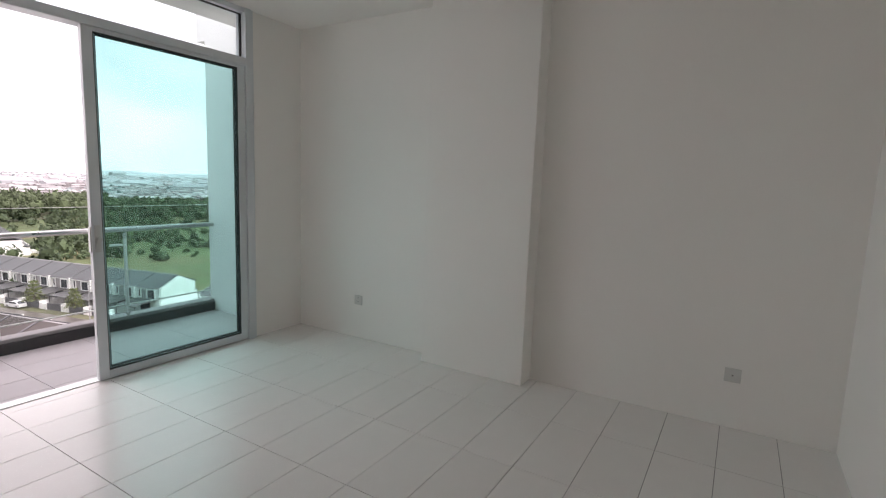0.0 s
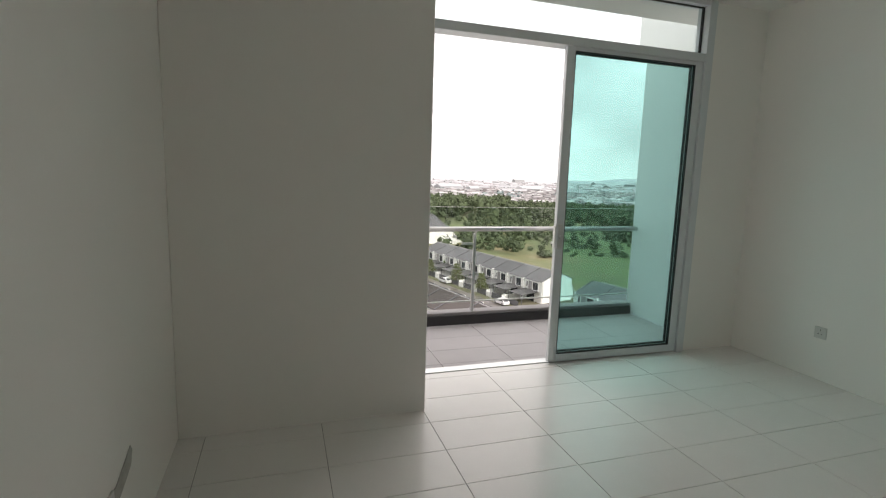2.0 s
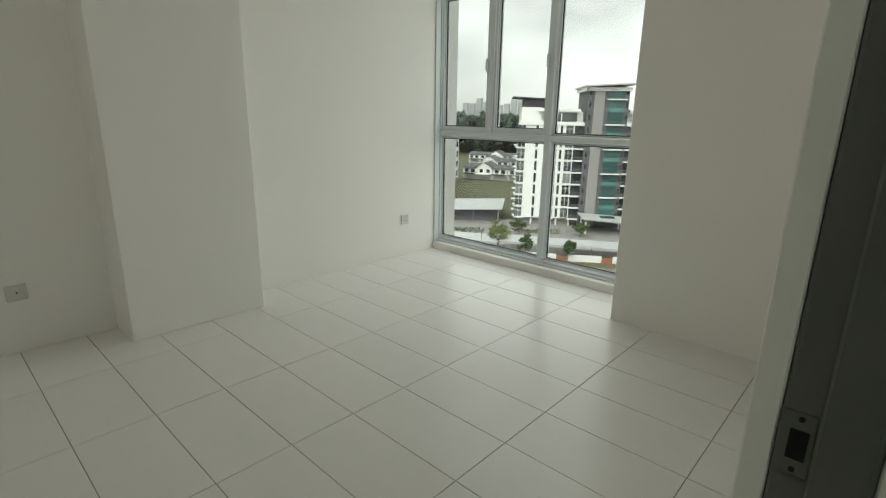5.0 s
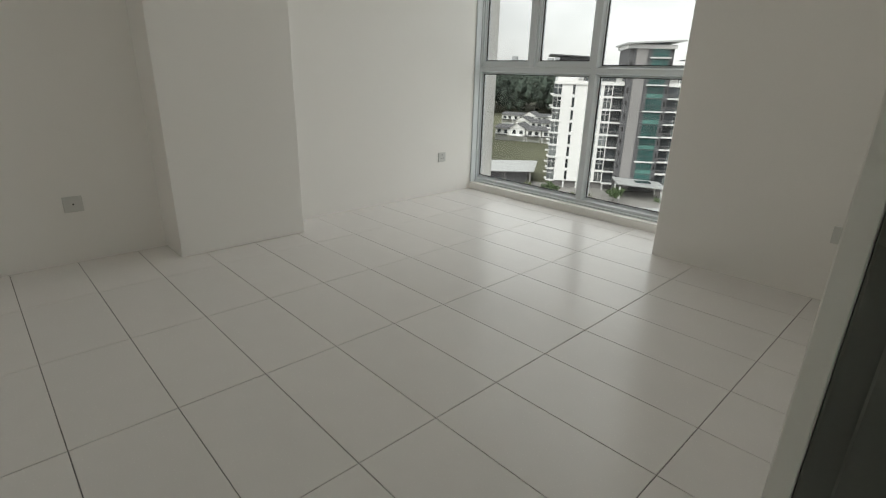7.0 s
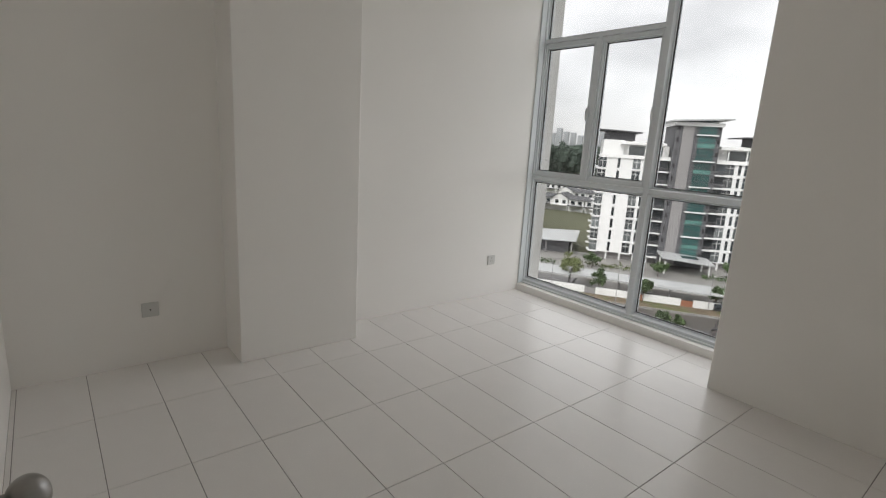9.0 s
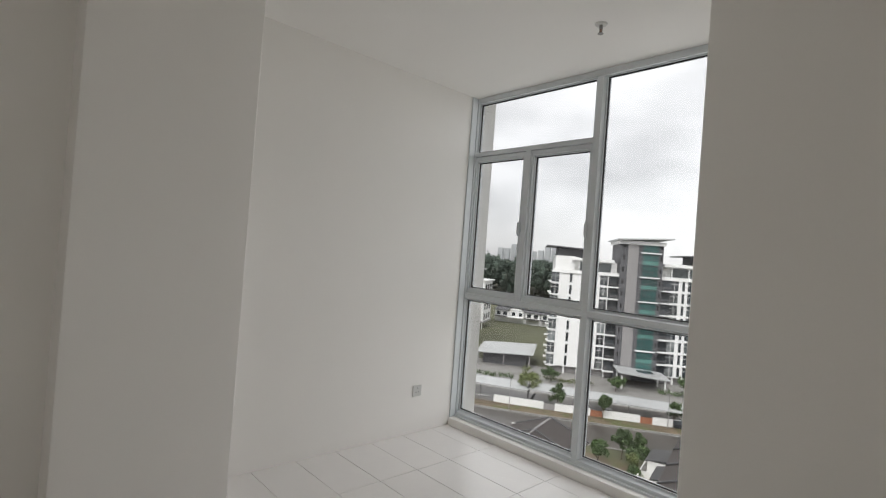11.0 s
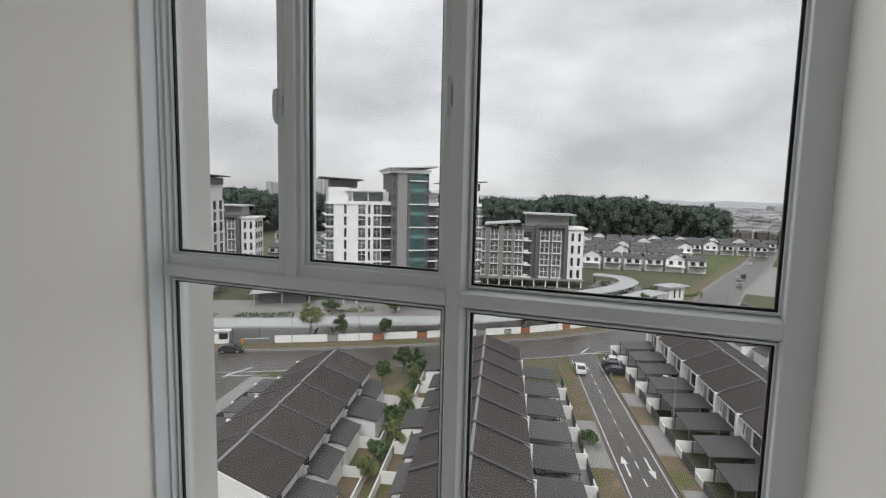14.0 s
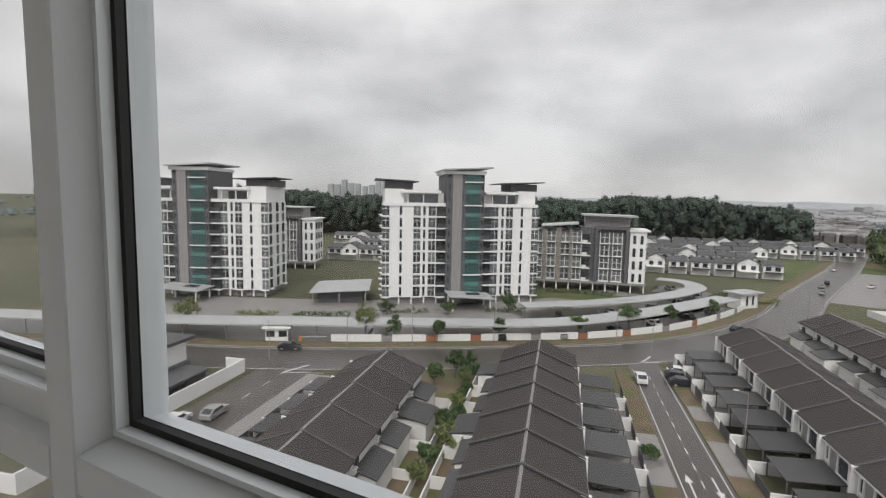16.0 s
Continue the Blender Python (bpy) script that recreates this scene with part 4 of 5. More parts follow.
def flats():
    """A five-storey block: brown and white half, charcoal half, white end."""
    ap = thing("apartment_block", Matrix(), "five-storey charcoal and white apartment block on columns", "apartment block", "low blocks")
    taupe = mat("taupe_facade_paint", (0.25, 0.225, 0.205), 0.7, var=0.06, scale=0.2, fine=5)
    part("wall", boxes((0, 15.5, 0, 13, 3, 19.5)), M_DARKW, ap)
    part("grey_wall", boxes((15.5, 31, -0.2, 13, 3, 20.6)), M_DARKW, ap)
    part("end_wall", boxes((31, 36, -0.6, 13, 3, 20)), M_FACADE, ap)
    for x0, x1, z1 in ((-0.3, 0.7, 19.8), (3.6, 5.0, 19.8), (7.9, 9.6, 20.4), (12.2, 13.2, 19.8)):
        part("pier", boxes((x0, x1, -1.0, 0.0, 3, z1)), taupe, ap, "taupe painted upright pier")
    part("portal", boxes((20.2, 21.2, -1.7, -0.2, 3, 21.2), (29.6, 30.6, -1.7, -0.2, 3, 21.2), (21.2, 29.6, -1.7, -0.2, 20.2, 21.2)), M_DARKW, ap, "charcoal frame round the bays")
    part("roof", prism(bmesh.new(), ((3, 20.6), (15, 21.6), (15, 22.0), (3, 21.0)), -2, 13, "y"), M_LIGHTROOF, ap)
    part("roof", prism(bmesh.new(), ((16, 24.5), (33, 24.2), (33, 24.7), (16, 25.0)), -2, 13, "y"), M_LIGHTROOF, ap)
    part("plant_room", boxes((17, 31, 1, 12, 20.6, 24.3)), M_MIDW, ap)
    part("parapet", boxes((30.6, 37, -1.2, 13, 19.7, 20.3)), M_FACADE, ap)
    g = finish("window", boxes((-1.35, 1.35, -0.06, 0.05, 0.5, 3.5)), M_LGLASS)
    gd = finish("window", boxes((-1.2, 1.2, -0.06, 0.05, 0.7, 3.1)), M_DGLASS)
    nr = finish("window", boxes((-0.45, 0.45, -0.06, 0.05, 0.5, 3.2)), M_DGLASS)
    fr = finish("window_frame", boxes((-1.5, -1.3, -0.45, 0, 0.3, 3.9), (1.3, 1.5, -0.45, 0, 0.3, 3.9), (-1.7, 1.7, -0.7, 0, 0.15, 0.5), (-0.1, 0.1, -0.2, 0, 0.5, 3.6), (-1.3, 1.3, -0.2, 0, 2.2, 2.36)), M_FACADE)
    bal = finish("balcony", boxes((-1.3, 1.3, -1.3, 0, 0.1, 0.42), (-1.3, 0.2, -1.3, -1.2, 0.42, 1.35)), M_FACADE)
    for k in range(4):
        z = 3 + k * 4.1
        for x, m_, f_, y in ((2.1, g, 1, 0), (6.4, g, 1, 0), (10.9, g, 1, 0), (14.6, g, 1, -0.2), (17.6, gd, 2, -0.2), (23.3, g, 1, -0.2), (27.3, g, 1, -0.2), (32.4, nr, 0, -0.6), (34.6, nr, 0, -0.6)):
            wn = part("window", m_, None, ap, at=T((x, y, z)))
            if f_:
                part("window_frame" if f_ == 1 else "balcony", fr if f_ == 1 else bal, None, wn)
        for y in (2, 6, 10):
            part("window", gd, None, ap, at=pose(36, y, z, 0, 0, 90))
            part("window", gd, None, ap, at=pose(0, y, z, 0, 0, -90))
    part("floor_band", boxes((-0.5, 36.5, -1.6, 13, 2.5, 3.05)), M_MIDW, ap)
    for i in range(10):
        part("column", boxes((0.5 + i * 3.9, 0.9 + i * 3.9, -0.8, -0.4, 0, 2.5)), M_FACADE, ap)
    return ap
fl = flats()
fl.matrix_basis = pose(-52, 165, GZ, 0, 0, 14)
copy_thing(fl, pose(-170, 139, GZ, 0, 0, 28))
copy_thing(fl, pose(-245, 118, GZ, 0, 0, 20))

# car park roofs following the road, boundary wall, gatehouse
C1 = spline(V((-63, 87), (-49, 94), (-31, 105), (-18, 119), (-6, 138), (6, 160)))
C2 = spline(V((-40, 120), (-28, 130), (-15, 145), (-6, 160), (-2, 174), (-6, 184), (-14, 186)))
C3 = spline(V((-150, 44), (-118, 58), (-92, 70), (-76, 79), (-62, 86)))
for line, wd in ((C1, 3.2), (C2, 3.0), (C3, 3.4)):
    cp = thing("carpark_canopy", T((line[0].x, line[0].y, GZ)), "long curved pale grey car park roof on posts", "canopy", "car park canopies")
    back = T((-line[0].x, -line[0].y, -GZ))
    part("roof", ribbon(line, -wd, wd, GZ + 3.2, GZ + 3.45), M_LIGHTROOF, cp, at=back)
    for p_, q_ in zip(side(line, -1.5)[::2], side(line, 1.5)[::2]):
        part("post", tube(bmesh.new(), (p_.x, p_.y, GZ), (p_.x, p_.y, GZ + 3.2), 0.13, seg=6), M_MIDW, cp, at=back)
    solid("carpark_floor", ribbon(line, -8, 8, GZ, GZ + 0.022), M_ASPH, "dark asphalt car park", "car park", "structure")
WL = side(MAIN, 10.8)
bw = thing("boundary_wall", T((WL[40].x, WL[40].y, GZ)), "white boundary wall panels with terracotta gaps", "wall")
acc, i0 = 0.0, 0
for i in range(1, len(WL)):
    if not (-66 < WL[i].x < 26 and WL[i].y < 190):
        i0 = i
        continue
    if (WL[i] - WL[i0]).length > 8.5:
        t = (WL[i] - WL[i0]).normalized()
        ln = (WL[i] - WL[i0]).length
        b = boxes((0, ln - 2.2, -0.12, 0.12, 0, 1.5))
        m = T((-WL[40].x, -WL[40].y, 0)) @ T((WL[i0].x, WL[i0].y, 0)) @ Matrix.Rotation(math.atan2(t.y, t.x), 4, "Z")
        part("wall_panel", b, M_FACADE, bw, at=m)
        part("gap_panel", boxes((ln - 2.2, ln, -0.08, 0.08, 0, 1.25)), M_BRICK if (i // 4) % 2 else M_MIDW, bw, "terracotta coloured infill", at=m)
        i0 = i
gh = thing("guardhouse", pose(-77, 76, GZ, 0, 0, 33), "small white guardhouse at the estate gate", "guardhouse")
part("wall", boxes((-2.2, 2.2, -1.5, 1.5, 0, 2.6)), M_FACADE, gh)
part("roof", boxes((-2.8, 2.8, -2.1, 2.1, 2.6, 2.95)), M_FACADE, gh)
for x in (-1.2, 1.2):
    part("window", boxes((x - 0.8, x + 0.8, -1.56, -1.45, 0.9, 2.1)), M_DGLASS, gh)
bg = thing("barrier_gate", pose(-72, 77, GZ, 0, 0, 33), "orange and white barrier gate", "barrier")
part("box", bev(boxes((-0.25, 0.25, -0.2, 0.2, 0, 1.1)), 0.03, 1), M_RED, bg)
part("arm", boxes((0.2, 5.0, -0.05, 0.05, 0.9, 1.02)), M_PAINT, bg)
ph = thing("utility_building", pose(10, 166, GZ, 0, 0, 50), "small flat-roofed white utility building", "building")
part("wall", boxes((-3.5, 3.5, -2, 2, 0, 4.2)), M_HOUSEW, ph)
part("roof", boxes((-4.5, 4.5, -3, 3, 4.2, 4.6)), M_LIGHTROOF, ph)
for x in (-1.4, 1.0):
    part("window", boxes((x, x + 0.7, -2.06, -1.95, 1, 3.6)), M_DGLASS, ph)
pv = thing("pavilion", pose(-90, 112, GZ, 0, 0, 33), "low pavilion with a pale sloping sheet roof", "pavilion")
part("roof", prism(bmesh.new(), ((-8, 3.2), (8, 3.9), (8, 4.1), (-8, 3.4)), -5, 14, "y"), M_LIGHTROOF, pv)
part("wall", boxes((-6, 6, -2, 12, 0, 3.1)), M_DARKW, pv)
for x in (-7, 0, 7):
    part("post", boxes((x - 0.15, x + 0.15, -4.4, -4.1, 0, 3.3)), M_MIDW, pv)

# ---------------------------------------------------------------- cars
def car(paint, label):
    ob = thing("car", Matrix(), label, "car", "cars")
    b = prism(bmesh.new(), ((-2.1, 0.25), (2.1, 0.25), (2.15, 0.6), (1.95, 0.82), (1.0, 0.95), (0.45, 1.42), (-1.2, 1.46), (-1.95, 0.98), (-2.15, 0.9)), -0.82, 0.82, "y")
    part("body", bev(b, 0.06, 2), paint, ob)
    part("side_glass", prism(bmesh.new(), ((0.85, 0.97), (0.4, 1.34), (-1.15, 1.37), (-1.65, 1.0)), -0.835, 0.835, "y"), M_DGLASS, ob)
    part("windscreen", prism(bmesh.new(), ((1.03, 0.97), (0.50, 1.40), (0.46, 1.38), (0.98, 0.95)), -0.68, 0.68, "y"), M_DGLASS, ob)
    part("rear_glass", prism(bmesh.new(), ((-1.98, 1.0), (-1.28, 1.45), (-1.24, 1.43), (-1.93, 0.98)), -0.66, 0.66, "y"), M_DGLASS, ob)
    for x in (-1.3, 1.3):
        for s in (-1, 1):
            w_ = part("wheel", tube(bmesh.new(), (x, s * 0.66, 0.31), (x, s * 0.85, 0.31), 0.31, seg=14), M_TYRE, ob)
            part("rim", tube(bmesh.new(), (x, s * 0.80, 0.31), (x, s * 0.862, 0.31), 0.19, seg=10), M_CARS, w_)
    for s in (-1, 1):
        part("headlight", boxes((2.05, 2.16, s * 0.6 - 0.15, s * 0.6 + 0.15, 0.6, 0.75)), M_PLATE, ob)
    return ob
cw, cs, cd = car(M_CARW, "white hatchback car on the asphalt"), car(M_CARS, "silver family car on the asphalt"), car(M_CARD, "dark saloon car on the asphalt")
cw.matrix_basis, cs.matrix_basis, cd.matrix_basis = pose(-9.0, 88.5, GZ + 0.035, 0, 0, 104), pose(-57.5, 45.6, GZ + 0.035, 0, 0, 108), pose(7.1, 134.0, GZ + 0.035, 0, 0, 60)
for src, x, y, r in ((cw, -3.3, 95.0, 10), (cd, -2.6, 89.5, 8), (cw, -59.5, 41.5, 105), (cd, -3.6, 92.4, 9), (cs, 37.5, 221, 80), (cd, 41, 232, 80), (cw, 52, 280, 78), (cw, 60, 330, 78), (cd, 80, 420, 76),
                     (cd, -70, 72, 30), (cw, 44.6, 128.5, 104), (cw, 50.2, 103.5, 104), (cd, 56.9, 223.7, 70), (cw, 54.0, 231.0, 60), (cs, 35, 205, 78)):
    copy_thing(src, pose(x, y, GZ + 0.04, 0, 0, r))
for j, (d, s) in enumerate(((54.5, cs), (67.5, cw), (36, cd))):
    copy_thing(s, est(5.2, d, 0.1, 8))
for j, p_ in enumerate(side(C1, -0.4)[3::3]):
    copy_thing((cw, cd, cs, cd)[j % 4], pose(p_.x, p_.y, GZ + 0.03, 0, 0, 120 + 3 * j))
for j, p_ in enumerate(side(C2, 0.4)[2::3]):
    copy_thing((cd, cw, cs)[j % 3], pose(p_.x, p_.y, GZ + 0.03, 0, 0, 110 + 3 * j))

# ---------------------------------------------------------------- street lamps and poles
def lamp_post(m, h=7.0):
    ob = thing("street_lamp", m, "slim grey street lamp post", "street lamp", "street lamps")
    part("pole", tube(bmesh.new(), (0, 0, 0), (0, 0, h), 0.09, 0.05, 8), M_MIDW, ob)
    part("arm", tube(bmesh.new(), (0, 0, h), (1.2, 0, h + 0.25), 0.04, seg=6), M_MIDW, ob)
    part("lantern", bev(boxes((1.0, 1.6, -0.12, 0.12, h + 0.18, h + 0.32)), 0.03, 1), M_PLATE, ob)
for x, y, r in ((-8.6, 103, 60), (4.5, 70.2, 190), (-61, 78, -60), (-69, 66, -60), (-38, 96.5, -60), (-16, 110, -60), (12, 150, 160), (24, 158, 160), (30, 174, 160), (-50, 84, 120), (48, 105, 20), (60, 87, 20)):
    lamp_post(pose(x, y, GZ, 0, 0, r))

# ---------------------------------------------------------------- trees
def clump(bm, c, r, rng, leaf=0.28, n=26):
    """Loose leaves about a centre."""
    for _ in range(n):
        v = Vector((rng.gauss(0, 1), rng.gauss(0, 1), rng.gauss(0, 0.8)))
        p_ = Vector(c) + v.normalized() * r * rng.uniform(0.4, 1.05)
        q_ = Euler((rng.uniform(0, 6.3), rng.uniform(0, 6.3), rng.uniform(0, 6.3))).to_matrix()
        s = leaf * rng.uniform(0.6, 1.4)
        vs = [bm.verts.new(p_ + q_ @ Vector(w)) for w in ((-s, 0, 0), (0, -s * 0.45, s * 0.12), (s, 0, 0), (0, s * 0.45, s * 0.12))]
        bm.faces.new(vs)
def tree(x, y, h, spread, seed, leafm, label, leaf=0.28, dens=26):
    rng = random.Random(seed)
    ob = thing("tree", T((x, y, GZ)), label, "tree", "street trees")
    b = bmesh.new()
    tube(b, (0, 0, 0), (0.1, 0, h * 0.55), 0.05 * h * 0.55, 0.022 * h * 0.55, 8)
    tips = []
    for i in range(7):
        a = i * 2.4 + rng.uniform(-0.3, 0.3)
        q_ = Vector((math.cos(a) * spread * rng.uniform(0.4, 0.85), math.sin(a) * spread * rng.uniform(0.4, 0.85), h * rng.uniform(0.6, 0.95)))
        tube(b, (0.05, 0, h * rng.uniform(0.35, 0.52)), q_, 0.012 * h, 0.004 * h, 5)
        tips.append(q_)
    tips.append(Vector((0, 0, h)))
    part("trunk", b, M_BARK, ob)
    c = bmesh.new()
    for q_ in tips:
        for _ in range(4):
            clump(c, q_ + Vector((rng.gauss(0, 0.25), rng.gauss(0, 0.25), rng.gauss(0, 0.2))) * spread, spread * 0.38, rng, leaf, dens)
    part("crown", c, leafm, ob)
TL = "small leafy roadside tree with uneven crown"
k = 0
for x, y, h, sp, m_ in ((-37.5, 70, 3.2, 1.1, M_LEAVES), (-36, 74.5, 4.2, 1.2, M_LEAVES), (-33.5, 72.0, 2.6, 1.0, M_LEAVES), (-39, 66, 2.5, 0.9, M_LEAVES), (-34.5, 77, 3.2, 1.0, M_LEAVES), (-27.2, 55.5, 2.4, 1.1, M_PALE_LEAVES), (-28, 58.5, 2.6, 1.0, M_LEAVES), (-25.5, 52, 2.4, 1.2, M_PALE_LEAVES),
                        (-63, 86.5, 6.0, 2.2, M_PALE_LEAVES), (-56, 87, 4.5, 1.4, M_LEAVES), (-48, 90.5, 4.2, 1.3, M_LEAVES), (-38, 99, 4.2, 1.3, M_LEAVES), (-24, 110.5, 4.0, 1.4, M_LEAVES), (-15, 121, 5, 2, M_LEAVES), (-7, 131, 4.4, 1.5, M_LEAVES),
                        (2, 146, 4.2, 1.5, M_LEAVES), (-100, 72, 6, 2.2, M_PALE_LEAVES), (-45, 124, 4, 2, M_LEAVES), (-70, 105, 3, 1.6, M_LEAVES), (-57, 113, 3, 1.6, M_LEAVES), (50.5, 143, 4.6, 1.5, M_LEAVES), (-5.2, 62, 1.3, 0.8, M_LEAVES)):
    k += 1
    tree(x, y, h, sp, k, m_, TL)

def woods(name, spots, material, label, tufts=40, conifers=0.3):
    """Many crowns, each an uneven core with loose sprays of foliage about it, as one mesh. spots: x, y, height, radius."""
    rg = np.random.default_rng(len(spots))
    base = bmesh.new()
    bmesh.ops.create_icosphere(base, subdivisions=1, radius=1.0)
    bv = np.array([v.co[:] for v in base.verts])
    bf = np.array([[v.index for v in f.verts] for f in base.faces])
    base.free()
    S = np.array(spots)
    n, k = len(S), len(bv)
    cone = rg.random(n) < conifers
    rx = S[:, 3]
    rz = np.minimum(S[:, 2] * 0.47, rx * rg.uniform(0.85, 1.5, n) * np.where(cone, 1.6, 1.0))
    mid = np.stack([S[:, 0], S[:, 1], GZ + S[:, 2] - rz], 1)
    def shaped(d):
        """Unit directions (n, m, 3) as places on each crown."""
        p = d * np.stack([rx, rx, rz], 1)[:, None, :]
        taper = np.where(cone[:, None], 0.62 - 0.55 * d[..., 2], 1.0 - 0.12 * d[..., 2])
        p[..., :2] *= taper[..., None]
        return p + mid[:, None, :]
    core = shaped(np.broadcast_to(bv, (n, k, 3)) * rg.uniform(0.55, 0.95, (n, k, 1)))
    d = rg.normal(size=(n, tufts, 3))
    d /= np.linalg.norm(d, axis=2, keepdims=True)
    c = shaped(d * rg.uniform(0.72, 1.12, (n, tufts, 1)))
    size = (rx[:, None, None, None] * rg.uniform(0.16, 0.36, (n, tufts, 1, 1)))
    u, v = rg.normal(size=(2, n, tufts, 1, 3))
    u /= np.linalg.norm(u, axis=3, keepdims=True); v /= np.linalg.norm(v, axis=3, keepdims=True)
    quad = c[:, :, None, :] + size * np.concatenate([-u, -0.7 * v, u, 0.7 * v], 2)
    verts = np.concatenate([core.reshape(-1, 3), quad.reshape(-1, 3)])
    faces = (bf[None] + (np.arange(n) * k)[:, None, None]).reshape(-1, 3).tolist() + (np.arange(n * tufts * 4).reshape(-1, 4) + n * k).tolist()
    me = bpy.data.meshes.new(name)
    me.from_pydata(verts.tolist(), [], faces)
    me.materials.append(material)
    return tagged(new(name, me), label, "woods", "", "stuff")
def polar(az, r):
    return -math.sin(radians(az)) * r, math.cos(radians(az)) * r
rng = random.Random(5)
spots = []
for _ in range(7600):
    az, r = rng.uniform(-8.5, 66), rng.uniform(395, 560)
    rise = 2.0 * math.sin(az * 0.31) + 1.5 * math.sin(az * 0.9 + 1)
    spots.append((*polar(az, r), (12 + 20 * rng.random() ** 0.6) * min(1.0, 0.78 + 0.04 * (az + 8.5)) + rise + (rng.uniform(3, 7) if rng.random() < 0.012 else 0), rng.uniform(2.4, 4.8)))
woods("forest", spots, M_FOREST, "dense dark green forest of tall trees", 38, 0.12)
spots = []
for _ in range(3300):
    az = rng.uniform(-66, -13)
    lumpy = math.sin(az * 0.55 + 0.6) + 0.6 * math.sin(az * 1.7)
    r = rng.uniform(285 if az > -30 else 330, 500)
    if r < 330 + 40 * lumpy + rng.gauss(0, 25) or (r < 430 and math.sin(r * 0.055 + az * 0.5) > 0.45):
        continue
    spots.append((*polar(az, r), rng.uniform(4, 12) * (1.25 if az > -26 else 0.85), rng.uniform(1.8, 4.2)))
for az0, r0, k, w_ in ((-23.5, 205, 26, 12), (-25.0, 232, 26, 12), (-25.5, 245, 20, 14), (-30, 300, 22, 22), (-37, 285, 14, 16), (-44, 270, 16, 20), (-35, 225, 7, 7), (-39.5, 205, 6, 6), (-29, 262, 9, 9), (-48, 215, 8, 8), (-23.5, 280, 26, 14), (-54, 250, 12, 16)):
    for _ in range(k):
        x, y = polar(az0, r0)
        spots.append((x + rng.gauss(0, w_), y + rng.gauss(0, w_), rng.uniform(2.5, 8), rng.uniform(1.2, 3.2)))
for _ in range(340):
    spots.append((*polar(rng.uniform(-62, -22), rng.uniform(190, 345)), rng.uniform(0.7, 2.0), rng.uniform(0.7, 1.8)))
woods("woodland", spots, M_FIELDTREE, "green scrub and woodland beyond the field", 60, 0.2)
solid("plaza", ribbon([p for p in MAIN if -112 < p.x < 21], 11.0, 52, GZ, GZ + 0.012), M_PAVE, "grey paved forecourt and drives round the towers", "forecourt", "structure")
M_FIELD = mat("green_field", (0.088, 0.112, 0.042), 0.95, var=0.5, scale=0.03, fine=0.7, stain=((0.17, 0.145, 0.072), 0.016, 0.52))
b = boxes((99, 470, 25, 300, 0, 0.016))
b.transform(est(0, 0))
solid("field", b, M_FIELD, "open green field with dry patches", "field", "structure")
solid("lawn", boxes((26, 46, 228, 300, GZ, GZ + 0.02)), M_GRASS, "mown grass plot beside the road", "lawn", "structure")
solid("lawn", boxes((-48, -8, 150, 164, GZ, GZ + 0.02)), M_GRASS, "mown grass in front of the block", "lawn", "structure")

def hedge(x, y, l, r, seed):
    rg = random.Random(seed)
    ob = thing("hedge", pose(x, y, GZ, 0, 0, r), "low uneven green hedge beside the drive", "hedge", "hedges")
    c = bmesh.new()
    for i in range(int(l * 1.6)):
        clump(c, (i / 1.6, rg.gauss(0, 0.3), rg.uniform(0.4, 0.9)), 0.7, rg, 0.3, 16)
    part("leaves", c, M_LEAVES if seed % 2 else M_PALE_LEAVES, ob)
for i, (x, y, l, r_) in enumerate(((-72, 106, 12, 36), (-50, 121, 11, 38), (-38, 132, 9, 40), (-88, 92, 14, 32), (-101, 86, 10, 28), (-45, 158, 22, 14), (-20, 160, 14, 20), (2, 176, 12, 60), (14, 172, 10, 50))):
    hedge(x, y, l, r_, i)
for i in range(18):
    copy_thing(hc, pose(68 + 1.28 * (i + 1), 204 + 5.96 * (i + 1), GZ, 0, 0, 167.9))
b = boxes((-30, -12.5, -22, 70, 0, 0.018))
b.transform(pose(68, 204, GZ, 0, 0, -12.1))
solid("forecourt", b, M_PAVE, "pale concrete car park beside the terrace", "car park", "structure")
gk = thing("gate_house", pose(49.6, 183.5, GZ, 0, 0, -27), "low white flat-roofed refuse house by the road", "building")
part("wall", boxes((-3.3, 3.3, 0, 2.6, 0, 2.4)), M_FACADE, gk)
part("roof", boxes((-3.5, 3.5, -0.2, 2.8, 2.4, 2.6)), M_MIDW, gk)
part("door", boxes((-0.9, 0.9, -0.05, 0.02, 0, 2.0)), M_MIDW, gk)
ew = thing("corner_wall", pose(39.1, 171.7, GZ, 0, 0, -75), "white rendered wall round the corner plot", "wall")
part("wall_panel", boxes((0, 17.5, -0.12, 0.12, 0, 1.8)), M_FACADE, ew)
part("wall_panel", bev(boxes((-0.12, 0.12, 0.12, 14, 0, 1.6)), 0.02, 1), M_FACADE, ew)
